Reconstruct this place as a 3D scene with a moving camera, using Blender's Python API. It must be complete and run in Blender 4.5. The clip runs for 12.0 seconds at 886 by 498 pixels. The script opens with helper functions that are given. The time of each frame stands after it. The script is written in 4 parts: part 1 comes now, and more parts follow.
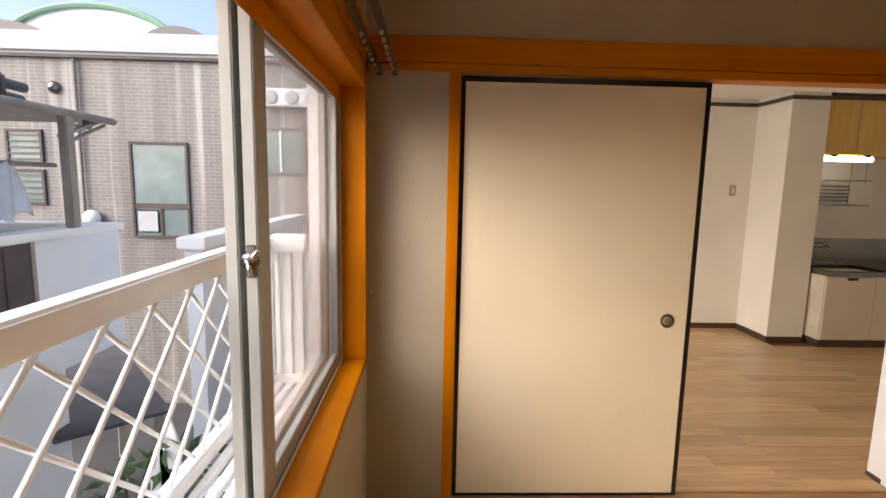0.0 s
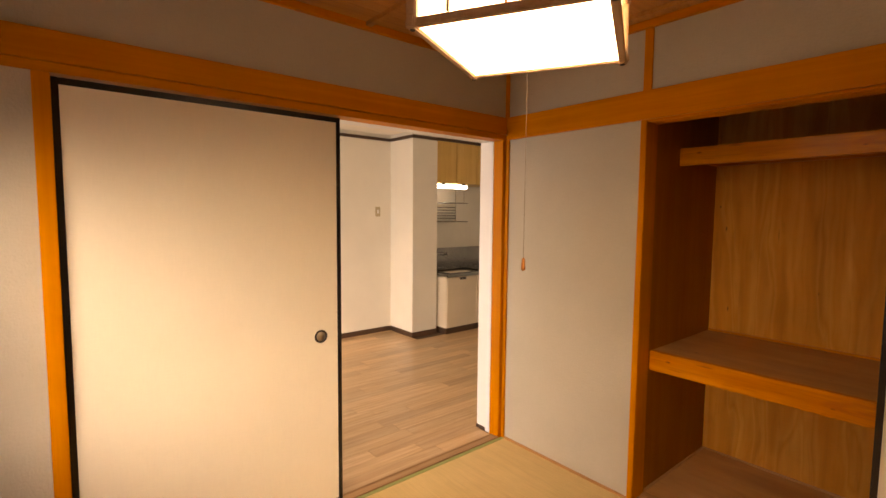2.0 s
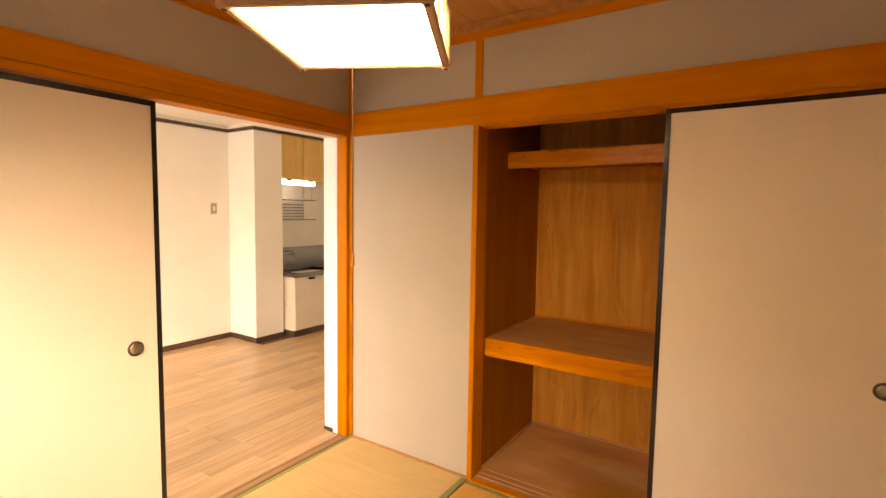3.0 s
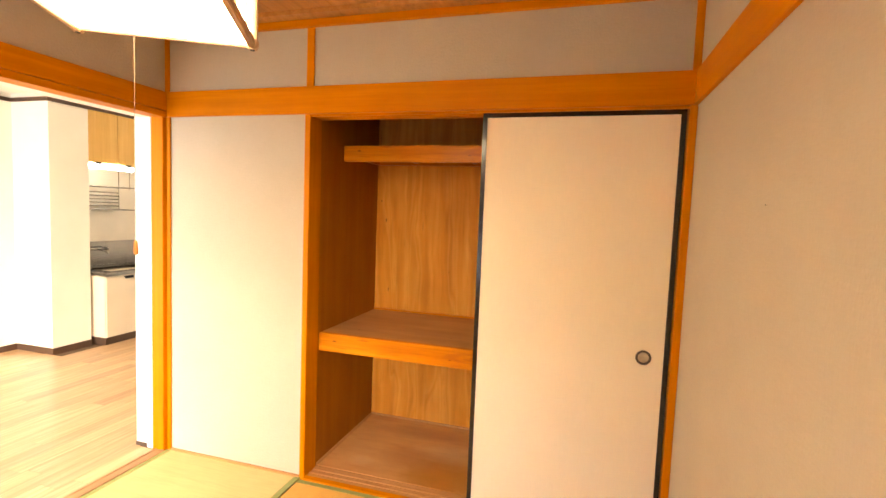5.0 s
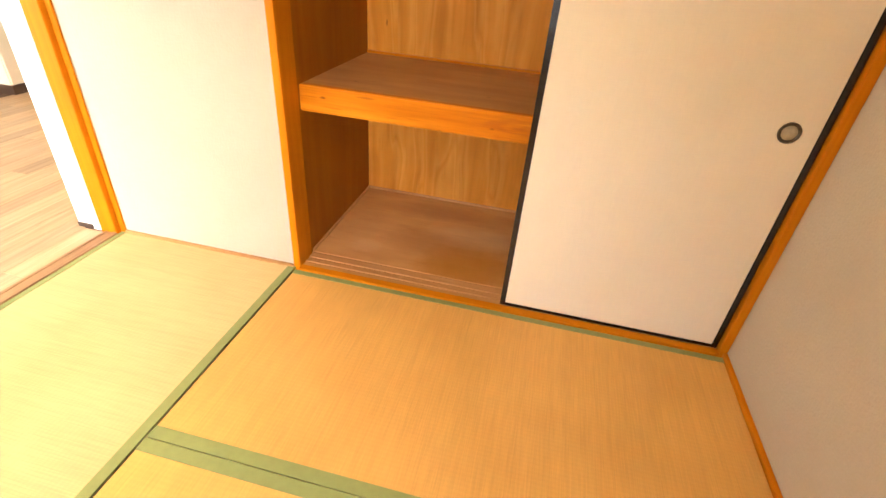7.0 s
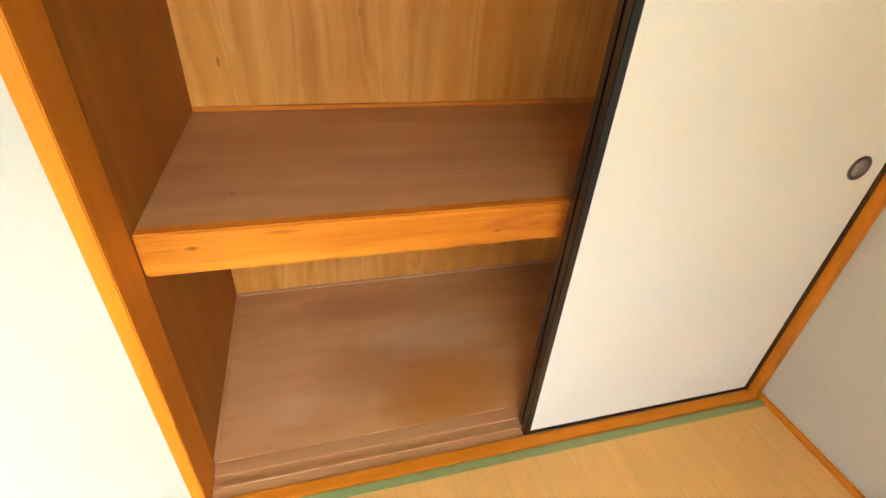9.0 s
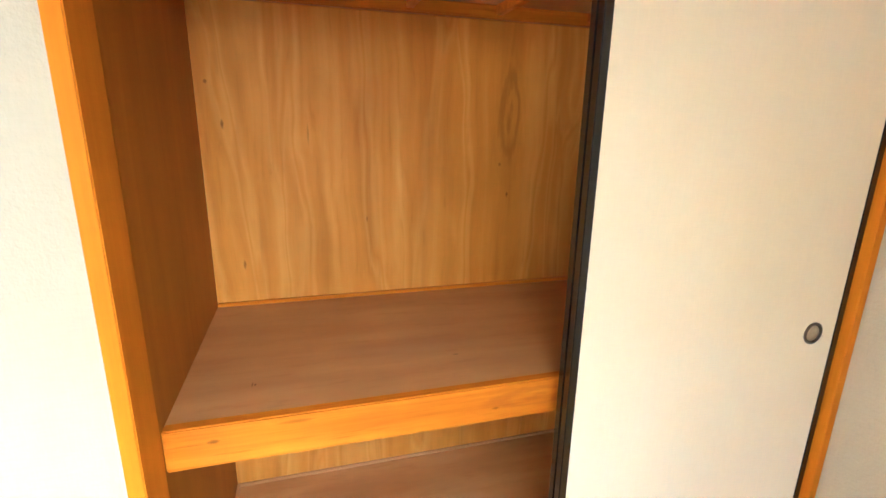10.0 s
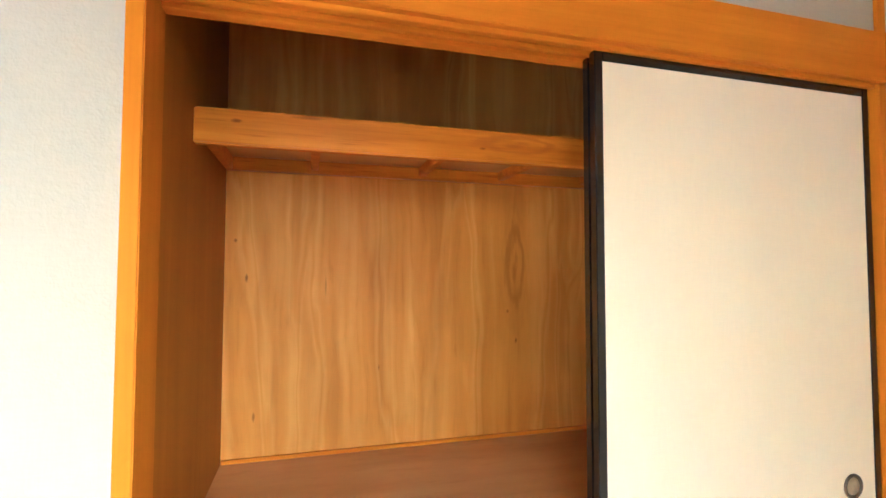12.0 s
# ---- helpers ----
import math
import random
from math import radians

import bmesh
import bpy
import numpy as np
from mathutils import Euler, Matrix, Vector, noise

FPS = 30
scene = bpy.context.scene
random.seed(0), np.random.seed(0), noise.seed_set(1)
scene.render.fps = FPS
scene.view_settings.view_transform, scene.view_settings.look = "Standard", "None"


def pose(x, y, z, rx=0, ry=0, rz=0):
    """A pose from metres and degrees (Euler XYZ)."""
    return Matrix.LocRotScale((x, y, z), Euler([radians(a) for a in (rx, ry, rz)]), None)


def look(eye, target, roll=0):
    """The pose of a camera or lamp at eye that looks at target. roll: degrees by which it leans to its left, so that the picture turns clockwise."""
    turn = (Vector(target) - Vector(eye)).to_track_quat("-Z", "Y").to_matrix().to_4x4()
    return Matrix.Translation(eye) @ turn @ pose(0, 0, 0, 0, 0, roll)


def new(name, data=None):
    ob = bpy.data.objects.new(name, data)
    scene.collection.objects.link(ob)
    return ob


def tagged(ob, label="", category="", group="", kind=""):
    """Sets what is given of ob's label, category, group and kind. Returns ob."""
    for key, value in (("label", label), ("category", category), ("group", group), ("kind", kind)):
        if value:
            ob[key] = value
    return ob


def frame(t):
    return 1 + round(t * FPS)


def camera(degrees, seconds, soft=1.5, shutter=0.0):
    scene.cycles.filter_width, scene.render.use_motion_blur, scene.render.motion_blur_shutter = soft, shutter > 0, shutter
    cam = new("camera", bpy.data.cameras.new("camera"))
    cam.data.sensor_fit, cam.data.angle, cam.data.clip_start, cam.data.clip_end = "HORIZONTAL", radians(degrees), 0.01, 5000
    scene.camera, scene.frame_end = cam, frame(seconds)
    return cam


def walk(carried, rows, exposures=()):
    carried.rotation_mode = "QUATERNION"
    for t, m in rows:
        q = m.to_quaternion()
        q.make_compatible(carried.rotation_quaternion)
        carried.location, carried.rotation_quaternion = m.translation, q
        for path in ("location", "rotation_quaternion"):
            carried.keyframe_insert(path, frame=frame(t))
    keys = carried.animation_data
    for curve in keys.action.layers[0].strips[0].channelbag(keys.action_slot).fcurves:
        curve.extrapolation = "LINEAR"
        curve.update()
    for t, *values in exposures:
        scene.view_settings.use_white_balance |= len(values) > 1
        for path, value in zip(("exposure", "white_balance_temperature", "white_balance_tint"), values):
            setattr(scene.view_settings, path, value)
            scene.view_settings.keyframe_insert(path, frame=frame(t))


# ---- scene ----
cam = camera(85.9, 12.0)
PATH = [
    (0, (-2.44, -2.128, 1.505), (-2.372, -0.146, 1.244), 1.2),
    (0.5, (-2.38, -2.138, 1.526), (-1.937, -0.196, 1.352), 1.5),
    (1, (-2.368, -2.137, 1.53), (-1.637, -0.282, 1.369), 1.3),
    (1.5, (-2.346, -2.164, 1.525), (-1.351, -0.438, 1.358), 0.9),
    (2, (-2.327, -2.172, 1.522), (-1.055, -0.636, 1.369), 0.5),
    (2.5, (-2.303, -2.181, 1.52), (-0.813, -0.854, 1.373), 0.8),
    (3, (-2.286, -2.227, 1.514), (-0.615, -1.138, 1.363), 0.9),
    (3.5, (-2.27, -2.288, 1.513), (-0.465, -1.442, 1.354), 1.2),
    (3.7, (-2.265, -2.295, 1.51), (-0.422, -1.536, 1.34), 1.2),
    (5.3, (-2.253, -2.364, 1.495), (-0.327, -1.849, 1.339), 2.2),
    (5.5, (-2.273, -2.326, 1.49), (-0.339, -1.852, 1.308), 2.1),
    (6, (-2.273, -2.234, 1.409), (-0.375, -1.858, 0.903), 2.5),
    (6.5, (-2.023, -2.095, 1.326), (-0.257, -1.745, 0.456), 2.9),
    (6.7, (-1.871, -2.02, 1.312), (-0.183, -1.642, 0.308), 3.6),
    (8.3, (-0.776, -1.500, 1.282), (0.725, -1.646, -0.030), 4.2),
    (8.5, (-0.75, -1.436, 1.285), (0.764, -1.757, 0.019), 5.2),
    (9, (-0.787, -1.319, 1.34), (0.793, -1.803, 0.213), 4.1),
    (9.5, (-0.856, -1.28, 1.393), (0.895, -1.81, 0.586), 2.3),
    (10, (-0.897, -1.285, 1.453), (0.96, -1.824, 0.941), 1.0),
    (10.5, (-0.929, -1.264, 1.467), (0.983, -1.801, 1.231), 1.0),
    (11, (-0.945, -1.253, 1.468), (0.984, -1.78, 1.413), -0.2),
    (11.5, (-0.949, -1.251, 1.469), (0.977, -1.788, 1.539), -0.3),
    (12, (-0.942, -1.242, 1.47), (0.982, -1.781, 1.555), 0.1),
]
walk(cam, [(t, look(eye, target, roll)) for t, eye, target, roll in PATH],
     [(0.0, 1.22, 6500, 15), (0.5, 1.22, 7050, 18), (0.8, 1.2, 7450, 20), (1.5, 1.3, 7950, 23), (2.5, 1.85, 8300, 25), (3.7, 2.75, 7700, 21), (5.5, 3.25, 6850, 15), (6.5, 3.15, 6350, 13),
      (8.5, 3.1, 5200, 3), (9.0, 3.3, 4750, -2), (10.5, 3.6, 4600, -2), (12.0, 3.75, 4450, -2)])

# ---- world and sun ----
world = bpy.data.worlds.new("overcast_sky")
scene.world = world
world.use_nodes = True
wt = world.node_tree
sky = wt.nodes.new("ShaderNodeTexSky")
sky.sky_type = 'NISHITA'
sky.sun_disc = False
sky.sun_elevation = radians(33)
sky.sun_rotation = radians(238)
sky.air_density = 1.0
sky.dust_density = 4.0
sky.ozone_density = 0.4
wt.links.new(sky.outputs[0], wt.nodes["Background"].inputs[0])
wt.nodes["Background"].inputs[1].default_value = 0.15

sun_data = bpy.data.lights.new("sun", 'SUN')
sun_data.energy, sun_data.angle, sun_data.color = 1.6, radians(90), (0.88, 0.95, 1.0)
sun = new("sun", sun_data)
sun.matrix_world = look((-34, -21, 27), (0, 0, 0))

# area lamp added to lift the sky light through the kitchen's unseen balcony opening
bay_data = bpy.data.lights.new("kitchen_bay_daylight", 'AREA')
bay_data.shape, bay_data.size, bay_data.size_y = 'RECTANGLE', 2.4, 2.2
bay_data.energy, bay_data.color = 13.0, (0.88, 0.95, 1.0)
bay = new("kitchen_bay_daylight", bay_data)
bay.matrix_world = look((-2.89, 1.465, 1.12), (0.0, 1.465, 1.12))

# ---- materials ----


def material(name, rough=0.6, metal=0.0, coat=0.0):
    m = bpy.data.materials.new(name)
    m.use_nodes = True
    b = m.node_tree.nodes["Principled BSDF"]
    b.inputs["Roughness"].default_value = rough
    b.inputs["Metallic"].default_value = metal
    b.inputs["Coat Weight"].default_value = coat
    return m, m.node_tree, b


def coords(nt, scale, rot=(0, 0, 0)):
    tc = nt.nodes.new("ShaderNodeTexCoord")
    mp = nt.nodes.new("ShaderNodeMapping")
    mp.inputs["Scale"].default_value = scale
    mp.inputs["Rotation"].default_value = rot
    nt.links.new(tc.outputs["Object"], mp.inputs[0])
    return mp.outputs[0]


def noise_node(nt, vec, scale, detail=4, rough=0.55, distort=0.0):
    n = nt.nodes.new("ShaderNodeTexNoise")
    n.inputs["Scale"].default_value = scale
    n.inputs["Detail"].default_value = detail
    n.inputs["Roughness"].default_value = rough
    n.inputs["Distortion"].default_value = distort
    nt.links.new(vec, n.inputs["Vector"])
    return n.outputs[0]


def ramp(nt, fac, stops):
    r = nt.nodes.new("ShaderNodeValToRGB")
    els = r.color_ramp.elements
    while len(els) < len(stops):
        els.new(0.5)
    for e, (p, c) in zip(els, stops):
        e.position, e.color = p, (*c, 1)
    nt.links.new(fac, r.inputs[0])
    return r.outputs[0]


def mix(nt, fac, a, b, kind='MIX'):
    m = nt.nodes.new("ShaderNodeMix")
    m.data_type, m.blend_type = 'RGBA', kind
    for sock, v in ((m.inputs[0], fac), (m.inputs[6], a), (m.inputs[7], b)):
        if isinstance(v, (int, float)):
            sock.default_value = v
        elif isinstance(v, tuple):
            sock.default_value = (*v, 1)
        else:
            nt.links.new(v, sock)
    return m.outputs[2]


def bump(nt, b, height, strength, dist=0.002):
    n = nt.nodes.new("ShaderNodeBump")
    n.inputs["Strength"].default_value = strength
    n.inputs["Distance"].default_value = dist
    nt.links.new(height, n.inputs["Height"])
    nt.links.new(n.outputs[0], b.inputs["Normal"])


def paint(name, colour, rough=0.5, metal=0.0, vary=0.12, scale=3.0, grain=180.0, relief=0.1, coat=0.0, weave=0.0):
    """Plain painted, papered or metal surface with soft blotches and fine grain."""
    m, nt, b = material(name, rough, metal, coat)
    v = coords(nt, (1, 1, 1))
    big = noise_node(nt, v, scale, 5)
    dark = tuple(c * (1 - vary) for c in colour)
    light = tuple(min(1, c * (1 + vary * 0.4)) for c in colour)
    col = ramp(nt, big, [(0.3, dark), (0.7, light)])
    if weave:
        tone = None
        for s in ((1.0, 1.0, 0.12), (0.12, 0.12, 1.0)):
            t = noise_node(nt, coords(nt, s), 170, 3, 0.6)
            g = ramp(nt, t, [(0.32, (1 - weave,) * 3), (0.66, (1, 1, 1))])
            tone = g if tone is None else mix(nt, 1.0, tone, g, 'MULTIPLY')
        col = mix(nt, 1.0, col, tone, 'MULTIPLY')
    nt.links.new(col, b.inputs["Base Color"])
    if relief:
        bump(nt, b, noise_node(nt, v, grain, 3), relief)
    return m


def spot(nt, col, centre, size, tone, strength, ringed):
    """A knot, stain or oval grain figure at a place of the board, with a ragged outline."""
    v = coords(nt, tuple(1 / s for s in size))
    v.node.inputs["Location"].default_value = tuple(-c / s for c, s in zip(centre, size))
    ragged = nt.nodes.new("ShaderNodeMixRGB")
    ragged.blend_type = 'ADD'
    ragged.inputs[0].default_value = 0.6
    nt.links.new(v, ragged.inputs[1])
    wob = nt.nodes.new("ShaderNodeTexNoise")
    wob.inputs["Scale"].default_value = 2.2
    wob.inputs["Detail"].default_value = 5.0
    nt.links.new(v, wob.inputs["Vector"])
    nt.links.new(wob.outputs[1], ragged.inputs[2])
    ln = nt.nodes.new("ShaderNodeVectorMath")
    ln.operation = 'LENGTH'
    nt.links.new(ragged.outputs[0], ln.inputs[0])
    d = ln.outputs["Value"]
    mask = ramp(nt, d, [(0.0, (strength,) * 3), (0.55, (strength * 0.7,) * 3), (1.0, (0, 0, 0))])
    if ringed:
        k = nt.nodes.new("ShaderNodeMath")
        k.operation = 'MULTIPLY'
        k.inputs[1].default_value = 5.0
        nt.links.new(d, k.inputs[0])
        pp = nt.nodes.new("ShaderNodeMath")
        pp.operation = 'PINGPONG'
        pp.inputs[1].default_value = 1.0
        nt.links.new(k.outputs[0], pp.inputs[0])
        mask = mix(nt, 1.0, mask, ramp(nt, pp.outputs[0], [(0.2, (0.15, 0.15, 0.15)), (0.8, (1, 1, 1))]), 'MULTIPLY')
    return mix(nt, mask, col, tone)


def wood(name, dark, mid, light, axis=2, rough=0.4, coat=0.0, fine=30.0, rings=4.0, per_piece=0.0, relief=0.06, stretch=0.04, turns=5.0, spots=(), wavy=0.0, streaky=0.7, spec=0.5, pore=0.55):
    """Wood with its grain along one axis (0 x, 1 y, 2 z)."""
    m, nt, b = material(name, rough, 0, coat)
    b.inputs["Specular IOR Level"].default_value = spec
    s = [1.0, 1.0, 1.0]
    s[axis] = stretch
    v = coords(nt, s)
    if per_piece:
        info = nt.nodes.new("ShaderNodeObjectInfo")
        add = nt.nodes.new("ShaderNodeVectorMath")
        add.operation = 'MULTIPLY_ADD'
        comb = nt.nodes.new("ShaderNodeCombineXYZ")
        for i in range(3):
            nt.links.new(info.outputs["Random"], comb.inputs[i])
        nt.links.new(comb.outputs[0], add.inputs[0])
        add.inputs[1].default_value = (7.3, 5.1, 9.7)
        nt.links.new(v, add.inputs[2])
        v = add.outputs[0]
    if wavy:
        s2 = [1.0, 1.0, 1.0]
        s2[axis] = 0.3
        bend = nt.nodes.new("ShaderNodeTexNoise")
        bend.inputs["Scale"].default_value = 5.5
        bend.inputs["Detail"].default_value = 2.0
        nt.links.new(coords(nt, s2), bend.inputs["Vector"])
        shift = nt.nodes.new("ShaderNodeVectorMath")
        shift.operation = 'MULTIPLY_ADD'
        nt.links.new(bend.outputs[1], shift.inputs[0])
        shift.inputs[1].default_value = (wavy, wavy, wavy)
        nt.links.new(v, shift.inputs[2])
        v = shift.outputs[0]
    warp = noise_node(nt, v, rings, 3, 0.5, 0.8)
    wave = nt.nodes.new("ShaderNodeMath")
    wave.operation = 'MULTIPLY'
    wave.inputs[1].default_value = turns
    nt.links.new(warp, wave.inputs[0])
    fr = nt.nodes.new("ShaderNodeMath")
    fr.operation = 'PINGPONG'
    fr.inputs[1].default_value = 1.0
    nt.links.new(wave.outputs[0], fr.inputs[0])
    col = ramp(nt, fr.outputs[0], [(0.0, mid), (0.5, mid), (0.82, light), (1.0, mid)])
    streak = noise_node(nt, v, fine, 5, 0.6)
    col = mix(nt, streaky, col, ramp(nt, streak, [(0.3, dark), (0.52, mid), (0.72, light)]))
    pores = noise_node(nt, v, fine * 4.0, 3, 0.6)
    col = mix(nt, ramp(nt, pores, [(0.30, (pore,) * 3), (0.40, (0, 0, 0))]), col, dark)
    blot = noise_node(nt, coords(nt, (1, 1, 1)), 2.1, 4)
    col = mix(nt, 0.6, col, ramp(nt, blot, [(0.3, (0.74, 0.70, 0.66)), (0.68, (1.0, 1.0, 1.0))]), 'MULTIPLY')
    for centre, size, tone, strength, ringed in spots:
        col = spot(nt, col, centre, size, tone, strength, ringed)
    if per_piece:
        tone = ramp(nt, info.outputs["Random"], [(0.0, (1 - per_piece,) * 3), (1.0, (1, 1, 1))])
        col = mix(nt, 1.0, col, tone, 'MULTIPLY')
    nt.links.new(col, b.inputs["Base Color"])
    bump(nt, b, pores, relief)
    return m


def tatami(name, colour, axis):
    """Woven rush: fine ribs across the given axis, light on the weave mixed into colour."""
    m, nt, b = material(name, 0.55)
    s = [1.0, 1.0, 1.0]
    s[axis] = 0.03
    v = coords(nt, s)
    strands = noise_node(nt, v, 240, 3, 0.6)
    wide = noise_node(nt, v, 34, 5, 0.65)
    blot = noise_node(nt, coords(nt, (1, 1, 1)), 2.6, 5)
    c0 = tuple(c * 0.87 for c in colour)
    c1 = tuple(min(1, c * 1.10) for c in colour)
    col = ramp(nt, strands, [(0.3, c0), (0.65, c1)])
    col = mix(nt, 0.45, col, ramp(nt, wide, [(0.35, c0), (0.6, colour)]))
    col = mix(nt, 0.5, col, ramp(nt, blot, [(0.3, (0.78, 0.74, 0.68)), (0.65, (1, 1, 1))]), 'MULTIPLY')
    w = nt.nodes.new("ShaderNodeTexWave")
    w.wave_type, w.bands_direction = 'BANDS', ('X', 'Y', 'Z')[axis]
    w.inputs["Scale"].default_value = 20
    nt.links.new(coords(nt, (1, 1, 1)), w.inputs["Vector"])
    col = mix(nt, 0.04, col, mix(nt, w.outputs[1], (0.35, 0.22, 0.07), (1, 1, 1)), 'MULTIPLY')
    nt.links.new(col, b.inputs["Base Color"])
    bump(nt, b, strands, 0.25, 0.001)
    return m


def glow(name, colour, strength):
    m = bpy.data.materials.new(name)
    m.use_nodes = True
    nt = m.node_tree
    b = nt.nodes["Principled BSDF"]
    b.inputs["Base Color"].default_value = (0.9, 0.9, 0.88, 1)
    b.inputs["Emission Color"].default_value = (*colour, 1)
    b.inputs["Emission Strength"].default_value = strength
    return m


def clear_glass(name, tint=(0.99, 0.99, 0.99), haze=0.022):
    m = bpy.data.materials.new(name)
    m.use_nodes = True
    nt = m.node_tree
    nt.nodes.remove(nt.nodes["Principled BSDF"])
    tr, gl, mx, lw, pw = (nt.nodes.new(k) for k in ("ShaderNodeBsdfTransparent", "ShaderNodeBsdfGlossy", "ShaderNodeMixShader", "ShaderNodeLayerWeight", "ShaderNodeMath"))
    tr.inputs[0].default_value = (*tint, 1)
    gl.inputs["Roughness"].default_value = 0.02
    pw.operation = 'POWER'
    pw.inputs[1].default_value = 6.0
    nt.links.new(lw.outputs["Facing"], pw.inputs[0])
    nt.links.new(pw.outputs[0], mx.inputs[0])
    nt.links.new(tr.outputs[0], mx.inputs[1])
    nt.links.new(gl.outputs[0], mx.inputs[2])
    # a thin uneven translucent layer whitens the pane
    scatter, dmix = nt.nodes.new("ShaderNodeBsdfTranslucent"), nt.nodes.new("ShaderNodeMixShader")
    scatter.inputs[0].default_value = (0.9, 0.9, 0.88, 1)
    film = noise_node(nt, coords(nt, (1, 1, 1)), 3.0, 5)
    nt.links.new(ramp(nt, film, [(0.3, (haze * 0.7,) * 3), (0.7, (haze * 1.2,) * 3)]), dmix.inputs[0])
    nt.links.new(mx.outputs[0], dmix.inputs[1])
    nt.links.new(scatter.outputs[0], dmix.inputs[2])
    nt.links.new(dmix.outputs[0], nt.nodes["Material Output"].inputs[0])
    return m


def tile_wall(name, c1, c2, mortar, width, height, rough=0.5):
    m, nt, b = material(name, rough)
    t = nt.nodes.new("ShaderNodeTexBrick")
    t.inputs["Scale"].default_value = 1.0
    t.inputs["Brick Width"].default_value = width
    t.inputs["Row Height"].default_value = height
    t.inputs["Mortar Size"].default_value = 0.006
    for k, c in (("Color1", c1), ("Color2", c2), ("Mortar", mortar)):
        t.inputs[k].default_value = (*c, 1)
    nt.links.new(coords(nt, (1, 1, 1), (radians(-90), 0, 0)), t.inputs["Vector"])
    stain = noise_node(nt, coords(nt, (2.2, 2.2, 0.15)), 1.2, 5, 0.6)
    col = mix(nt, 0.75, t.outputs[0], ramp(nt, stain, [(0.35, (0.62, 0.6, 0.6)), (0.55, (1, 1, 1)), (0.75, (1.0, 1.0, 1.0))]), 'MULTIPLY')
    pale = noise_node(nt, coords(nt, (3.0, 3.0, 0.1)), 0.9, 4, 0.6)
    col = mix(nt, ramp(nt, pale, [(0.58, (0, 0, 0)), (0.75, (0.45, 0.45, 0.45))]), col, (0.75, 0.74, 0.74))
    nt.links.new(col, b.inputs["Base Color"])
    return m


ORANGE = ((0.51, 0.158, 0.001), (0.59, 0.195, 0.001), (0.67, 0.238, 0.002))
TRIM_X = wood("varnished_cedar_x", *ORANGE, axis=0, rough=0.42, spec=0.1, pore=0.16)
TRIM_Y = wood("varnished_cedar_y", *ORANGE, axis=1, rough=0.42, spec=0.1, pore=0.16)
TRIM_Z = wood("varnished_cedar_z", *ORANGE, axis=2, rough=0.42, spec=0.1, pore=0.16)
BEAM = ((0.42, 0.110, 0.002), (0.64, 0.205, 0.004), (0.78, 0.315, 0.014))
KNOT = (0.12, 0.035, 0.008)
BEAM_Y = wood("closet_pine_beam", *BEAM, axis=1, rough=0.36, spec=0.12, coat=0.06, rings=7.0, turns=7.0,
              spots=[((0.0, 0.83, 0.066), (0.03, 0.016, 0.007), KNOT, 0.9, False), ((0.0, 0.66, 0.088), (0.03, 0.05, 0.006), KNOT, 0.6, False),
                     ((0.0, 0.1, 0.07), (0.03, 0.20, 0.05), (0.36, 0.10, 0.01), 0.8, True), ((0.0, 0.15, 0.04), (0.03, 0.012, 0.005), KNOT, 0.7, False)])
PLY = ((0.48, 0.166, 0.014), (0.73, 0.305, 0.036), (0.89, 0.455, 0.090))
# back plywood again, darkened for the shade on the sides and ceiling
SHADED_SIDE = ((0.28, 0.082, 0.002), (0.36, 0.121, 0.004), (0.43, 0.158, 0.007))
PLY_SHADED_Z = wood("closet_plywood_shaded", *SHADED_SIDE, axis=2, rough=0.5, rings=3.2, fine=12.0, stretch=0.05, turns=4.0, wavy=0.05, streaky=0.5, spec=0.2, pore=0.2)
PLY_BACK = wood("closet_plywood_back", *PLY, axis=2, rough=0.5, rings=4.0, fine=11.0, stretch=0.06, turns=6.0, wavy=0.085, streaky=0.52, spec=0.14, pore=0.16,
                spots=[((0.888, -2.045, 1.56), (0.2, 0.066, 0.30), (0.36, 0.125, 0.014), 0.85, True), ((0.888, -1.024, 1.443), (0.1, 0.006, 0.020), KNOT, 0.9, False),
                       ((0.888, -0.985, 1.574), (0.1, 0.007, 0.009), KNOT, 0.8, False), ((0.888, -2.067, 1.18), (0.1, 0.006, 0.014), KNOT, 0.8, False),
                       ((0.888, -2.03, 1.30), (0.1, 0.007, 0.010), KNOT, 0.6, False), ((0.888, -1.30, 1.42), (0.1, 0.004, 0.05), KNOT, 0.4, False),
                       ((0.888, -1.055, 0.95), (0.1, 0.006, 0.022), KNOT, 0.7, False), ((0.888, -1.50, 1.10), (0.1, 0.004, 0.014), KNOT, 0.5, False)])
FLOOR_PLY = ((0.47, 0.205, 0.060), (0.59, 0.290, 0.092), (0.68, 0.375, 0.140))
RED_PLY = ((0.44, 0.198, 0.060), (0.55, 0.272, 0.092), (0.63, 0.348, 0.138))
PLY_Y = wood("closet_plywood_flat", *RED_PLY, axis=1, rough=0.5, pore=0.25, streaky=0.55, rings=2.2, fine=9.0, stretch=0.18, turns=2.5,
             spots=[((0.165, 0.75, 0.10), (0.008, 0.004, 0.1), KNOT, 0.9, False), ((0.17, 0.757, 0.10), (0.016, 0.003, 0.1), KNOT, 0.7, False),
                    ((0.20, 0.20, 0.10), (0.006, 0.012, 0.1), KNOT, 0.6, False), ((0.30, 0.42, 0.10), (0.10, 0.30, 0.1), (0.30, 0.14, 0.07), 0.35, False)])
